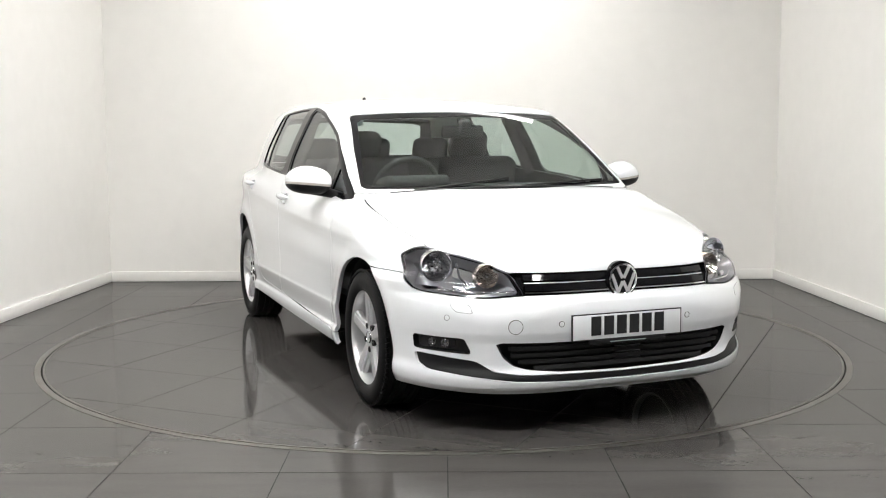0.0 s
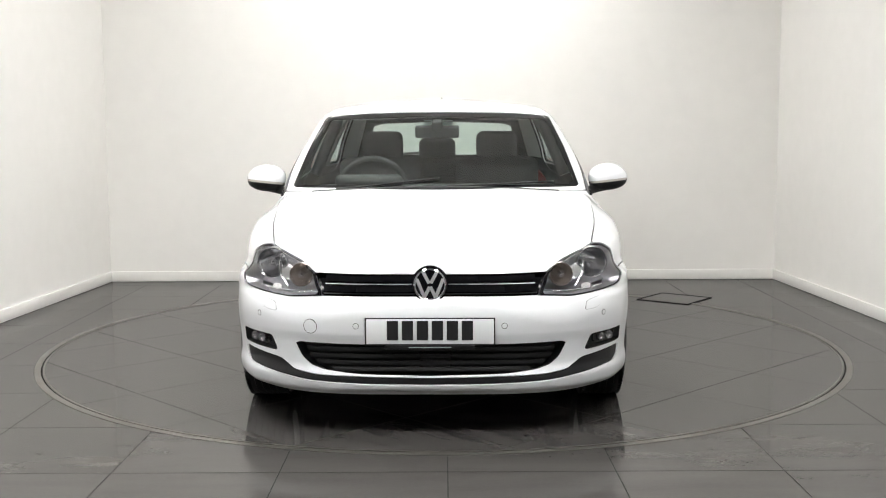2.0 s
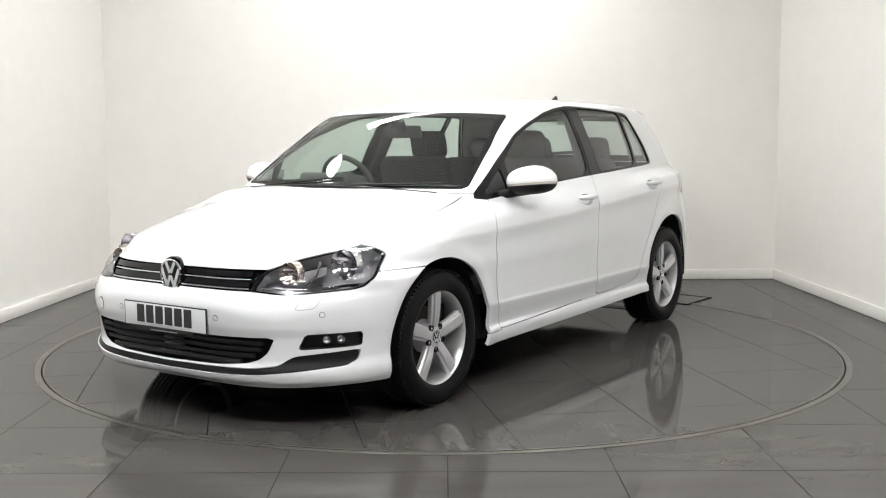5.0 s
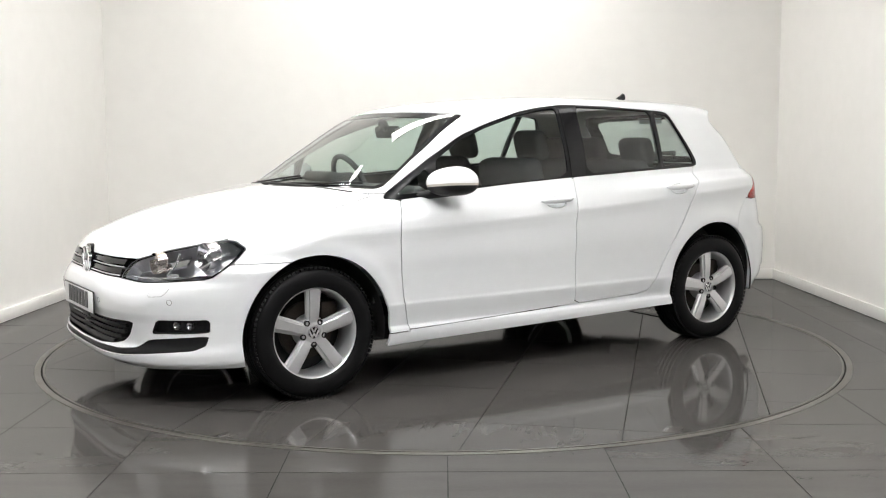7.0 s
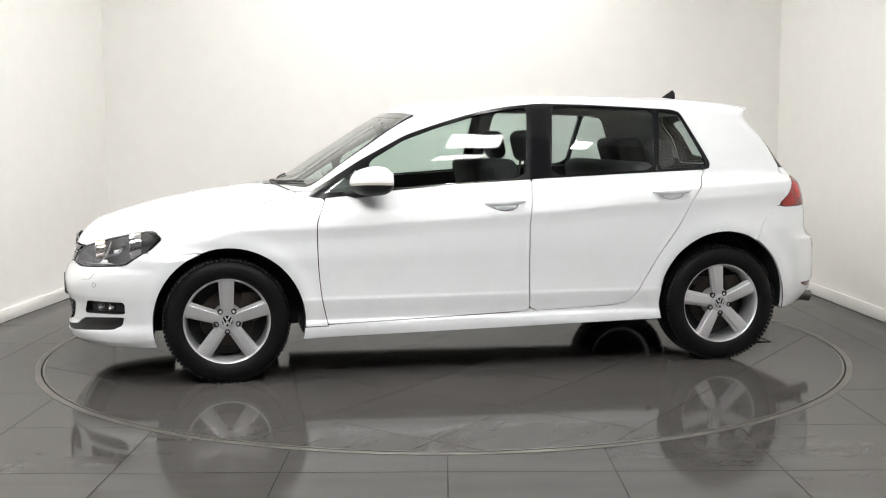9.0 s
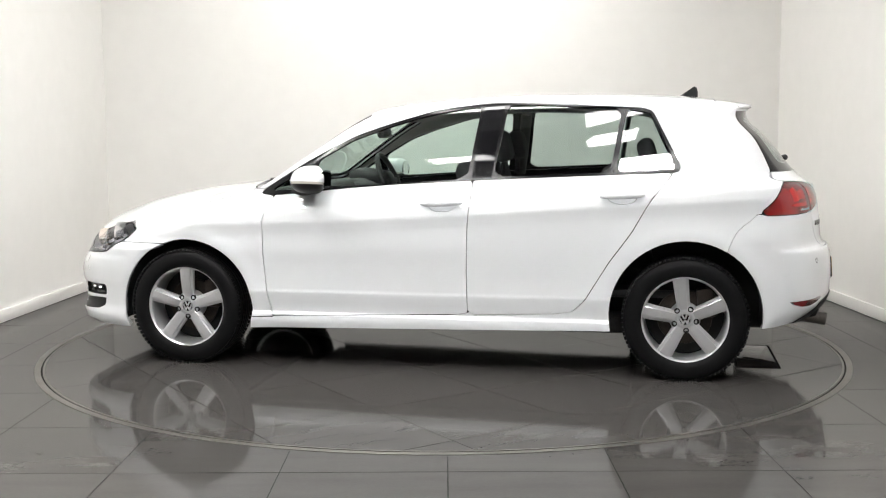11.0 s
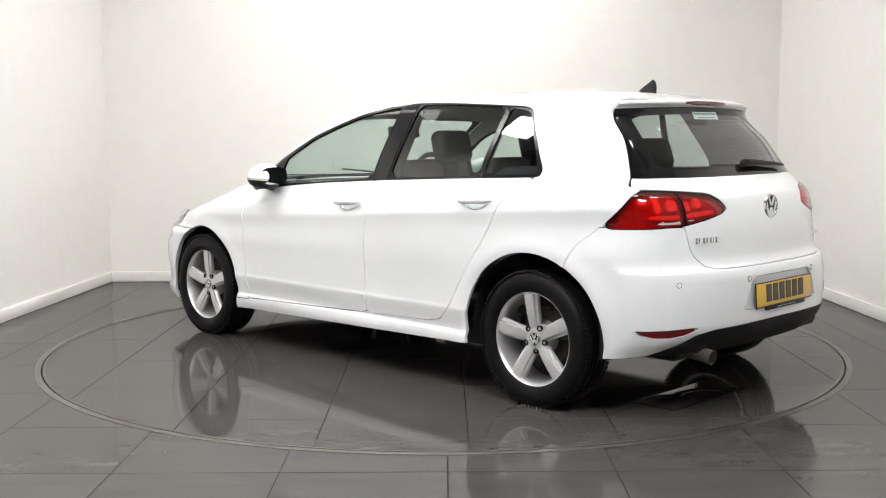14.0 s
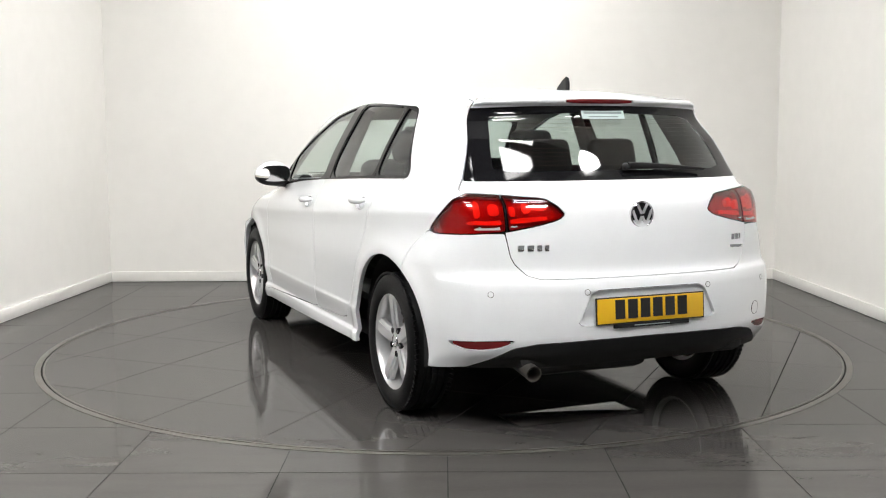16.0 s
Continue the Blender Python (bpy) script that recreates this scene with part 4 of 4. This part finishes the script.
button("tow_cover", 0, -.484, .464, 0, 1, .030, M_PAINT, bumper)
button("tow_cover", 0, -.60, .47, 0, -1, .030, M_PAINT, rear_bumper)


def emblem(name, at, n, r, parent, back, stroke=.10):
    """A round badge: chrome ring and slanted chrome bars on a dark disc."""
    m = Matrix.Translation(at + n * .002) @ Matrix(((0, 0, n.x, 0), (1 if n.x > 0 else -1, 0, n.y, 0), (0, 1, n.z, 0), (0, 0, 0, 1))) if abs(n.y) < .5 else \
        Matrix.Translation(at) @ n.to_track_quat("Z", "Y").to_matrix().to_4x4()
    bm = bmesh.new()
    lathe(bm, [(.0003, .004), (r * .9, .003), (r * .95, -.006)], m, 40)
    ob = smooth_by_angle(part(name, bm, back, parent, "round chrome emblem"), 40)
    bm = bmesh.new()
    lathe(bm, [(r * .87, -.004), (r * .87, .006), (r * .92, .009), (r, .006), (r * 1.02, -.006)], m, 48)
    smooth_by_angle(part("ring", bm, M_CHROME, ob), 50)
    for x0, y0, x1, y1 in ((-.42, .78, -.05, .08), (.42, .78, .05, .08), (-.80, .34, -.34, -.78), (-.34, -.78, -.02, -.12), (.02, -.12, .34, -.78), (.34, -.78, .80, .34)):
        d = Vector((x1 - x0, y1 - y0, 0)).normalized()
        w = Vector((-d.y, d.x, 0)) * stroke * r
        bm = bmesh.new()
        a, b = Vector((x0, y0, 0)) * r, Vector((x1, y1, 0)) * r
        o = [a - w, b - w, b + w, a + w]
        prism(bm, [(q.x, q.y) for q in o], .002, .0065, m)
        part("bar", bm, M_BRIGHT, ob)
    return ob


at, n = on_skin(0, 0, .632, 0, 1)
emblem("emblem", Vector((at.x + .010, 0, .632)), Vector((1, 0, .12)).normalized(), .066, upper, M_GLOSS)
bm = bmesh.new()
lathe(bm, [(.055, .0), (.074, .004), (.078, -.03)], Matrix.Translation((at.x + .004, 0, .634)) @ Euler((0, radians(83), 0)).to_matrix().to_4x4(), 40)
smooth_by_angle(part("emblem_bezel", bm, M_GLOSS, upper), 50)
at, n = on_skin(0, 0, .897, 0, -1)
emblem("emblem", at, Vector((-1, 0, .1)).normalized(), .056, gate, M_GLOSS)

# model lettering on the tailgate as plain chrome bars
for k, (y0, w) in enumerate(((.530, .030), (.493, .030), (.459, .022), (.430, .020))):
    at, n = on_skin(0, y0, .776, 0, -1)
    box("badge_bar", at.x, y0, .776, .010, w, .026, M_CHROME, gate, .003)
for y0, w, z0, h in ((-.487, .018, .785, .024), (-.512, .018, .785, .024), (-.533, .010, .785, .024), (-.488, .10, .7455, .013)):
    at, n = on_skin(0, y0, z0, 0, -1)
    box("badge_bar", at.x, y0, z0, .012, w, h, M_CHROME, gate, .002)


def number_plate(x, z, sign, ground, parent, tilt):
    m = Matrix.Translation((x, 0, z)) @ Euler((0, radians(tilt), 0)).to_matrix().to_4x4()
    ob = box("number_plate", 0, 0, 0, .005, .520, .111, M_INK, parent, .0015)
    ob.matrix_local = m
    face = box("plate_face", sign * .0025, 0, 0, .004, .508, .100, ground, ob, .0015)
    for k in range(6):
        box("character_bar", sign * .0055, sign * (-.149 + .0596 * k), .005, .003, .045, .078, M_INK, ob)
    box("holder_strip", sign * .003, 0, -.063, .009, .36, .017, M_BLACK, ob, .002)
    box("print_bar", sign * .008, 0, -.063, .001, .17, .004, M_GREYTXT, ob)
    return ob


number_plate(2.171, .450, 1, M_PLATEW, bumper, 0)
number_plate(-2.094, .520, -1, M_PLATEY, rear_bumper, 4)

# window sticker
at, n = on_skin(0, -.03, 1.315, 0, -1)
tilt = Matrix.Translation(at - n * .001) @ n.to_track_quat("X", "Z").to_matrix().to_4x4()
st = box("window_sticker", 0, 0, 0, .001, .215, .042, M_STICK, rg)
st.matrix_local = tilt
st["label"] = "pale printed window sticker"
for z0, h, w in ((.007, .011, .19), (-.012, .006, .15)):
    o = box("print_bar", .0012, 0, z0, .001, w, h, M_GREYTXT, st)
for k in range(12):       # heating wires
    z0 = 1.10 + .0175 * k
    strip_on_skin("heating_wire", M_WIRE, rg, -.48, .48, lambda y, z0=z0: z0, .0004, .0005, -1, n=14).location.x = .0065

# wipers
def wiper(points, parent, r=.007):
    bm = bmesh.new()
    tube(bm, points, r, 8)
    return smooth_by_angle(part("wiper", bm, M_BLACK, parent, "black wiper arm"), 60)


pts = []
for y0, z0 in ((-.02, 1.082), (-.14, 1.080), (-.28, 1.072), (-.41, 1.062)):
    at, n = on_skin(0, y0, z0, 0, -1)
    pts.append(at + n * .02)
wiper(pts, rg, [.017, .013, .009, .006])
at, n = on_skin(0, -.015, 1.083, 0, -1)
bm = bmesh.new()
bmesh.ops.create_uvsphere(bm, u_segments=16, v_segments=10, radius=.017, matrix=Matrix.Translation(at + n * .012))
part("wiper_hub", bm, M_BLACK, rg, smooth=True)
for y0, y1 in ((-.50, .02), (.06, .60)):
    pts = []
    for k in range(7):
        y = y0 + (y1 - y0) * k / 6
        x = 1.055 - .19 * y * y - .012 * k
        z = float(interp(np.array(x + .19 * y * y), TOP)) - float(interp(np.array(x), CROWN)) * y * y
        pts.append((x, y, z + .004))
    wiper(pts, wg, .005)
cowl = [(1.075 - .19 * y * y, y) for y in np.linspace(-.62, .62, 15)]
bm = bmesh.new()
tube(bm, [(x - .012, y, float(interp(np.array(x - .012 + .19 * y * y), TOP)) - float(interp(np.array(x), CROWN)) * y * y - .004) for x, y in cowl], .009, 8)
smooth_by_angle(part("cowl_seal", bm, M_BLACK, car), 60)

# roof aerial
bm = bmesh.new()
prism(bm, [(-1.380, 1.494), (-1.392, 1.468), (-1.392, 1.418), (-1.262, 1.426), (-1.305, 1.446), (-1.342, 1.464), (-1.366, 1.491)], -.010, .010, Matrix(((1, 0, 0, 0), (0, 0, 1, 0), (0, 1, 0, 0), (0, 0, 0, 1))))
bmesh.ops.bevel(bm, geom=list(bm.edges), offset=.006, segments=3, affect="EDGES")
smooth_by_angle(part("roof_aerial", bm, M_BLACK, car, "black shark-fin aerial"), 40)

# exhaust and underbody
bm = bmesh.new()
for dy in (-.0, ):
    m = Matrix.Translation((-1.98, .505 + dy, .285)) @ Euler((0, radians(-98), 0)).to_matrix().to_4x4()
    lathe(bm, [(.028, -.30), (.032, .05), (.034, .055), (.030, .055), (.026, -.2)], m, 28)
smooth_by_angle(part("exhaust_pipe", bm, M_STEEL, car, "steel exhaust tip"), 40)
box("underbody", -.05, 0, .255, 2.0, 1.50, .09, M_UNDER, car, .03)
box("floor_pan", 0, 0, .34, 4.0, 1.10, .12, M_UNDER, car, .04)
box("rear_silencer", -1.62, .12, .27, .38, .62, .14, M_UNDER, car, .05)
box("engine_tray", 1.55, 0, .235, .86, 1.02, .05, M_UNDER, car, .02)


for ob in list(car.children_recursive):
    if ob.name.startswith("lens"):
        ob.visible_shadow = False


# ---------------------------------------------------------------- wheel arches and wheels
def arch_liner(ax, az, r, s):
    bm = bmesh.new()
    rows = []
    for yy in (.838, .80, .56):
        rows.append([bm.verts.new((ax + (r + (.010 if yy < .83 else .0)) * math.cos(a), s * yy, az + (r + (.010 if yy < .83 else .0)) * math.sin(a))) for a in np.linspace(radians(-10), radians(190), 48)])
    for a, b in zip(rows, rows[1:]):
        for k in range(47):
            bm.faces.new((a[k], a[k + 1], b[k + 1], b[k]))
    bm.faces.new(rows[-1])
    return smooth_by_angle(part("arch_liner", bm, M_UNDER, car), 40)


WHEEL_MESHES = []
def wheel_parts():
    """The meshes of one wheel, its axle along y and its outer face towards +y."""
    out = Euler((radians(-90), 0, 0)).to_matrix().to_4x4()      # z of the lathe becomes +y
    bm = bmesh.new()
    prof = [(.204, .055), (.210, .082), (.221, .094), (.240, .101), (.262, .102), (.283, .097), (.297, .088), (.3045, .078), (.3085, .066)]
    tread = []
    for c in (.045, .015, -.015, -.045):
        tread += [(.311, c + .006), (.304, c + .0055), (.304, c - .0055), (.311, c - .006)]
    prof = prof + tread + [(r, -h) for r, h in reversed(prof)]
    lathe(bm, prof, out, 96)
    for k in range(84):        # shoulder blocks
        a = 2 * math.pi * k / 84
        for h, off in ((.073, 0), (-.073, .5)):
            a2 = a + off * 2 * math.pi / 84
            t = Matrix.Translation((math.cos(a2) * .3022, h, math.sin(a2) * .3022)) @ Euler((0, -a2, 0)).to_matrix().to_4x4() @ Euler((radians(14 if h > 0 else -14), 0, 0)).to_matrix().to_4x4()
            bmesh.ops.create_cube(bm, size=1, matrix=t @ Euler((0, 0, radians(-22 if h > 0 else 22))).to_matrix().to_4x4() @ Matrix.Diagonal((.010, .036, .0165, 1)))
        for h in (.03, 0, -.03):
            a2 = a + h * 6
            bmesh.ops.create_cube(bm, size=1, matrix=Matrix.Translation((math.cos(a2) * .3075, h, math.sin(a2) * .3075)) @ Euler((0, -a2, 0)).to_matrix().to_4x4() @ Matrix.Diagonal((.008, .017, .0165, 1)))
    me = bpy.data.meshes.new("tyre")
    bm.to_mesh(me)
    bm.free()
    me.materials.append(M_TYRE), me.shade_smooth(), me.set_sharp_from_angle(angle=radians(30))
    WHEEL_MESHES.append(("tyre", me, 0))
    bm = bmesh.new()
    lathe(bm, [(.2185, .078), (.2175, .0855), (.2135, .087), (.2085, .083), (.2045, .072), (.200, .055), (.197, -.06), (.205, -.085), (.212, -.085), (.206, -.05), (.206, .06)], out, 72, closed=True)
    me = bpy.data.meshes.new("rim")
    bmesh.ops.recalc_face_normals(bm, faces=bm.faces), bm.to_mesh(me), bm.free()
    me.materials.append(M_ALLOY), me.shade_smooth(), me.set_sharp_from_angle(angle=radians(40))
    WHEEL_MESHES.append(("rim", me, 0))
    bm = bmesh.new()
    rows = []
    for r, w, h in ((.028, .030, .062), (.055, .031, .066), (.075, .0335, .070), (.11, .0350, .0745), (.15, .0370, .0775), (.19, .0390, .079), (.209, .040, .079)):
        d = .030 if r > .06 else .04
        sec = [(-w, -d), (-w, -.013), (-w * .95, -.0105), (-w * .70, -.0085), (-w * .63, -.0095), (-w * .60, -.001), (-w * .55, .0), (w * .55, .0), (w * .60, -.001), (w * .63, -.0095), (w * .70, -.0085), (w * .95, -.0105), (w, -.013), (w, -d)]
        rows.append([bm.verts.new((x, h + dy, r)) for x, dy in sec])
    for a, b in zip(rows, rows[1:]):
        for k in range(len(a) - 1):
            bm.faces.new((a[k], a[k + 1], b[k + 1], b[k]))
        bm.faces.new((a[-1], a[0], b[0], b[-1]))
    bm.faces.new(rows[0]), bm.faces.new(rows[-1][::-1])
    me = bpy.data.meshes.new("spoke")
    bmesh.ops.recalc_face_normals(bm, faces=bm.faces), bm.to_mesh(me), bm.free()
    me.materials.append(M_ALLOY), me.shade_smooth(), me.set_sharp_from_angle(angle=radians(25))
    for k in range(5):
        WHEEL_MESHES.append(("spoke", me, 72 * k))
    bm = bmesh.new()
    lathe(bm, [(.001, .060), (.034, .060), (.036, .066), (.050, .065), (.070, .056), (.078, .030), (.078, -.02)], out, 40)
    me = bpy.data.meshes.new("hub")
    bmesh.ops.recalc_face_normals(bm, faces=bm.faces), bm.to_mesh(me), bm.free()
    me.materials.append(M_ALLOY), me.shade_smooth(), me.set_sharp_from_angle(angle=radians(40))
    WHEEL_MESHES.append(("hub", me, 0))
    bm = bmesh.new()
    t = Matrix.Translation((0, .0, .057))
    lathe(bm, [(.0140, .045), (.0140, .0680), (.0085, .0680), (.0085, .060), (.001, .060)], t @ out, 16)
    me = bpy.data.meshes.new("wheel_bolt")
    bmesh.ops.recalc_face_normals(bm, faces=bm.faces), bm.to_mesh(me), bm.free()
    me.materials.append(M_BLACK)
    for k in range(5):
        WHEEL_MESHES.append(("wheel_bolt", me, 36 + 72 * k))
    bm = bmesh.new()
    lathe(bm, [(.06, -.012), (.135, -.012), (.137, -.02), (.137, -.035), (.06, -.035)], out, 48)
    add_box(bm, -.115, -.03, .06, .09, .075, .15, .015)
    me = bpy.data.meshes.new("brake_disc")
    bmesh.ops.recalc_face_normals(bm, faces=bm.faces), bm.to_mesh(me), bm.free()
    me.materials.append(M_DISC), me.shade_smooth(), me.set_sharp_from_angle(angle=radians(30))
    WHEEL_MESHES.append(("brake_disc", me, 0))
    bm = bmesh.new()
    lathe(bm, [(.001, -.05), (.19, -.05), (.196, -.06)], out, 32)
    me = bpy.data.meshes.new("back_plate")
    bm.to_mesh(me), bm.free()
    me.materials.append(M_UNDER)
    WHEEL_MESHES.append(("back_plate", me, 0))


wheel_parts()
for wx, wy, spin in ((1.3185, .774, 0), (-1.3185, .764, 7)):
    for s in (1, -1):
        w = new("wheel")
        w.parent = car
        w["label"] = "silver five-spoke alloy wheel with black tyre"
        w.matrix_local = Matrix.Translation((wx, s * wy, .310)) @ Euler((0, radians(spin), 0 if s > 0 else math.pi)).to_matrix().to_4x4()
        for nm, me, a in WHEEL_MESHES:
            o = new(nm, me)
            o.parent = w
            o.matrix_local = Euler((0, radians(a), 0)).to_matrix().to_4x4()
        cap = emblem("centre_cap", Vector((0, .0635, 0)), Vector((0, 1, 0)), .029, w, M_GLOSS, .13)
        arch_liner(1.305 if wx > 0 else -1.318, .303 if wx > 0 else .332, .372, s)

# ---------------------------------------------------------------- door mirrors
def mirror_shell(s):
    """The mirror's housing as a bulged block, cut into cap, lower part and glass."""
    bm = bmesh.new()
    bmesh.ops.create_uvsphere(bm, u_segments=40, v_segments=24, radius=1)
    for v in bm.verts:
        x, y, z = v.co
        pw = lambda q, e: math.copysign(abs(q) ** e, q)
        x, y, z = pw(x, .72), pw(y, .8), pw(z, .78)
        yy = .922 + .108 * y
        top = .076 - .020 * max(0, y) ** 2 - .012 * max(0, -y)
        zz = .998 + (top * z if z > 0 else .070 * z * (1 - .12 * y))
        xx = .575 + (.125 * x if x > 0 else .060 * x) - .035 * (y + .2) - .015 * max(z, 0) * (1 if x > 0 else 0)
        v.co = (xx, s * yy, zz)
    return bm


def halved(bm, co, no):
    r = bmesh.ops.bisect_plane(bm, geom=bm.verts[:] + bm.edges[:] + bm.faces[:], plane_co=co, plane_no=no, clear_outer=True)
    e = [q for q in r["geom_cut"] if isinstance(q, bmesh.types.BMEdge)]
    bmesh.ops.contextual_create(bm, geom=e)


for s in (1, -1):
    bm = mirror_shell(s)
    halved(bm, (.575, s * .918, .985), (0.03, s * .10, -1))
    cap = smooth_by_angle(part("door_mirror", bm, M_PAINT, doors[s, 0], "white door mirror with black base"), 40)
    bm = mirror_shell(s)
    halved(bm, (.575, s * .918, .974), (0.03, s * .10, -1))
    halved(bm, (.575, s * .918, .9845), (-.03, -s * .10, 1))
    for v in bm.verts:
        v.co += Vector((.001, s * .001, 0))
    smooth_by_angle(part("indicator", bm, M_AMBERLENS, cap, "clear indicator strip"), 40)
    bm = mirror_shell(s)
    halved(bm, (.575, s * .918, .9735), (-.03, -s * .10, 1))
    smooth_by_angle(part("base", bm, M_BLACK, cap), 40)
    bm = bmesh.new()
    tube(bm, [(.585, s * .90, .955), (.62, s * .855, .943), (.68, s * .805, .930), (.76, s * .785, .925)], [.030, .026, .022, .018], 12)
    smooth_by_angle(part("stalk", bm, M_BLACK, cap), 60)
    bm = bmesh.new()
    prism(bm, [(s * (.918 + .088 * math.copysign(abs(math.cos(a)) ** .7, math.cos(a))), 1.004 + .048 * math.copysign(abs(math.sin(a)) ** .7, math.sin(a))) for a in np.linspace(0, 2 * math.pi, 33)[:-1]], .0, .006,
          Matrix.Translation((.505, 0, 0)) @ Matrix(((-.33 * s * 0, 0, -1, 0), (1, 0, 0, 0), (0, 1, 0, 0), (0, 0, 0, 1))))
    smooth_by_angle(part("mirror_glass", bm, M_CHROME, cap), 30)

# ---------------------------------------------------------------- cabin
def soft_box(name, cx, cy, cz, sx, sy, sz, r, material, parent, tilt=0, label=""):
    return box(name, cx, cy, cz, sx, sy, sz, material, parent, r, label, Euler((0, radians(tilt), 0)).to_matrix().to_4x4(), 4)


box("cabin_floor", -.3, 0, .42, 2.5, 1.5, .04, M_DASH, car, .01)
dash = soft_box("dashboard", .74, 0, .825, .40, 1.34, .26, .06, M_DASH, car, 5, "soft black dashboard")
soft_box("instrument_hood", .60, -.36, .975, .20, .36, .07, .03, M_DASH, dash, -8)
soft_box("centre_stack", .56, 0, .84, .12, .34, .22, .03, M_DASH, dash, -20)
bm = bmesh.new()
m = Matrix.Translation((.47, -.352, .940)) @ Euler((0, radians(-66), 0)).to_matrix().to_4x4()
ring = [m @ Vector((.178 * math.cos(a), .178 * math.sin(a), 0)) for a in np.linspace(0, 2 * math.pi, 41)]
tube(bm, ring, .016, 10)
sw = smooth_by_angle(part("steering_wheel", bm, M_DASH, car, "black leather steering wheel"), 60)
bm = bmesh.new()
add_box(bm, 0, 0, 0, .14, .15, .04, .03, None, 3)
add_box(bm, 0, 0, .0, .03, .33, .018, .006)
add_box(bm, -.09, 0, .0, .15, .03, .018, .006)
bm.transform(m)
smooth_by_angle(part("airbag_cover", bm, M_DASH, sw), 40)


def seat(cx, cy, wide, headrests, tilt=14, high=.60, hz=.0):
    back = soft_box("seat", cx, cy, .80, .14, wide, high, .055, M_SEAT, car, tilt, "charcoal cloth seat")
    soft_box("seat_cushion", cx + .26, cy, .52, .50, wide, .16, .06, M_SEAT, back, -4)
    for dy in headrests:
        hx = cx - (.32 + hz) * math.sin(radians(tilt)) - .02
        soft_box("headrest", hx, cy + dy, 1.165 + hz, .095, .255, .175, .045, M_SEAT, back, tilt)
        for q in (-.055, .055):
            bm = bmesh.new()
            tube(bm, [(hx + .01, cy + dy + q, 1.0), (hx, cy + dy + q, 1.12 + hz)], .007, 8)
            smooth_by_angle(part("headrest_post", bm, M_CHROME, back), 60)
    return back


seat(-.24, .355, .50, (0,))
seat(-.24, -.355, .50, (0,))
seat(-1.02, 0, 1.30, (-.40, -.03, .40), 18, .56, -.045)
soft_box("parcel_shelf", -1.50, 0, .985, .42, 1.16, .03, .01, M_DASH, car, 0)
mi = soft_box("rear_view_mirror", .42, 0, 1.245, .035, .245, .070, .015, M_DASH, car, 12, "black interior mirror")
soft_box("mirror_mount", .445, 0, 1.280, .04, .06, .07, .015, M_DASH, mi, 30)
for s in (1, -1):
    bm = bmesh.new()     # inner pillar trim and belt
    tube(bm, [(-.30, s * .775, .98), (-.33, s * .71, 1.15), (-.36, s * .62, 1.36)], .035, 10)
    smooth_by_angle(part("pillar_trim", bm, M_DASH, car), 60)
    bm = bmesh.new()
    tube(bm, [(-.955, s * .785, 1.03), (-.98, s * .71, 1.2), (-1.005, s * .635, 1.35)], .014, 8)
    smooth_by_angle(part("window_guide", bm, M_DASH, car), 60)

# ---------------------------------------------------------------- floor fittings and tiles
def hatch():
    """A square service cover flush in the floor, with a thin dark metal frame."""
    cx, cy, a = 1.729, 1.603, radians(-38)
    root = new("floor_hatch")
    tagged(root, "square flush service cover with thin dark metal edging", "floor hatch")
    root.location, root.rotation_euler = (cx, cy, 0), (0, 0, a)
    for dx, dy, sx, sy in ((0, .20, .412, .012), (0, -.20, .412, .012), (.20, 0, .012, .388), (-.20, 0, .012, .388)):
        box("edging", dx, dy, .002, sx, sy, .006, M_DARK, root)
    box("cover", 0, 0, .001, .386, .386, .004, M_TILE, root)


hatch()
for dx, dy, sx, sy in ((-1.885, .135, .012, .60), (-1.665, .135, .012, .60), (-1.775, .435, .232, .012), (-1.775, -.165, .232, .012)):
    box("panel_edging", dx, dy, .001, sx, sy, .004, M_DARK, disc)
box("service_panel", -1.775, .135, .0015, .206, .586, .003, M_TILE, disc, .0006)
cols = [.0137 + TILE * k for k in range(-6, 6)]
rows_ = [-1.8774 + TILE * k for k in range(-7, 9)]
for x0 in cols:
    for y0 in rows_:
        o = tile_outline(x0 + TILE / 2, y0 + TILE / 2, TILE - JOINT, TILE - JOINT, RING_OUT + .001, True)
        if not o:
            continue
        for keep in (lambda p: p[0] - WEST(p[1]), lambda p: EAST(p[1]) - p[0], lambda p: Y1 - p[1]):
            o = clip_poly(o, keep) if o else o
        if o and len(o) > 2:
            lay_tile(o, floor)
turn = pose(0, 0, 0, 0, 0, 224.79)
for i in range(-5, 5):
    for j in range(-5, 6):
        o = tile_outline(.10 + TILE * (i + .5), -.525 + TILE * (j + .5), TILE - JOINT, TILE - JOINT, RIM_OUT - .010, False)
        if o:
            lay_tile(o, disc, turn)


def motions():
    """The turntable and the car on it turn together."""
    walk(disc, [(t, pose(0, 0, 0, 0, 0, a)) for t, a in HEADINGS])
    walk(car, [(t, pose(0, 0, 0, 0, 0, a) @ pose(CAR_X, CAR_Y, 0)) for t, a in HEADINGS])


motions()
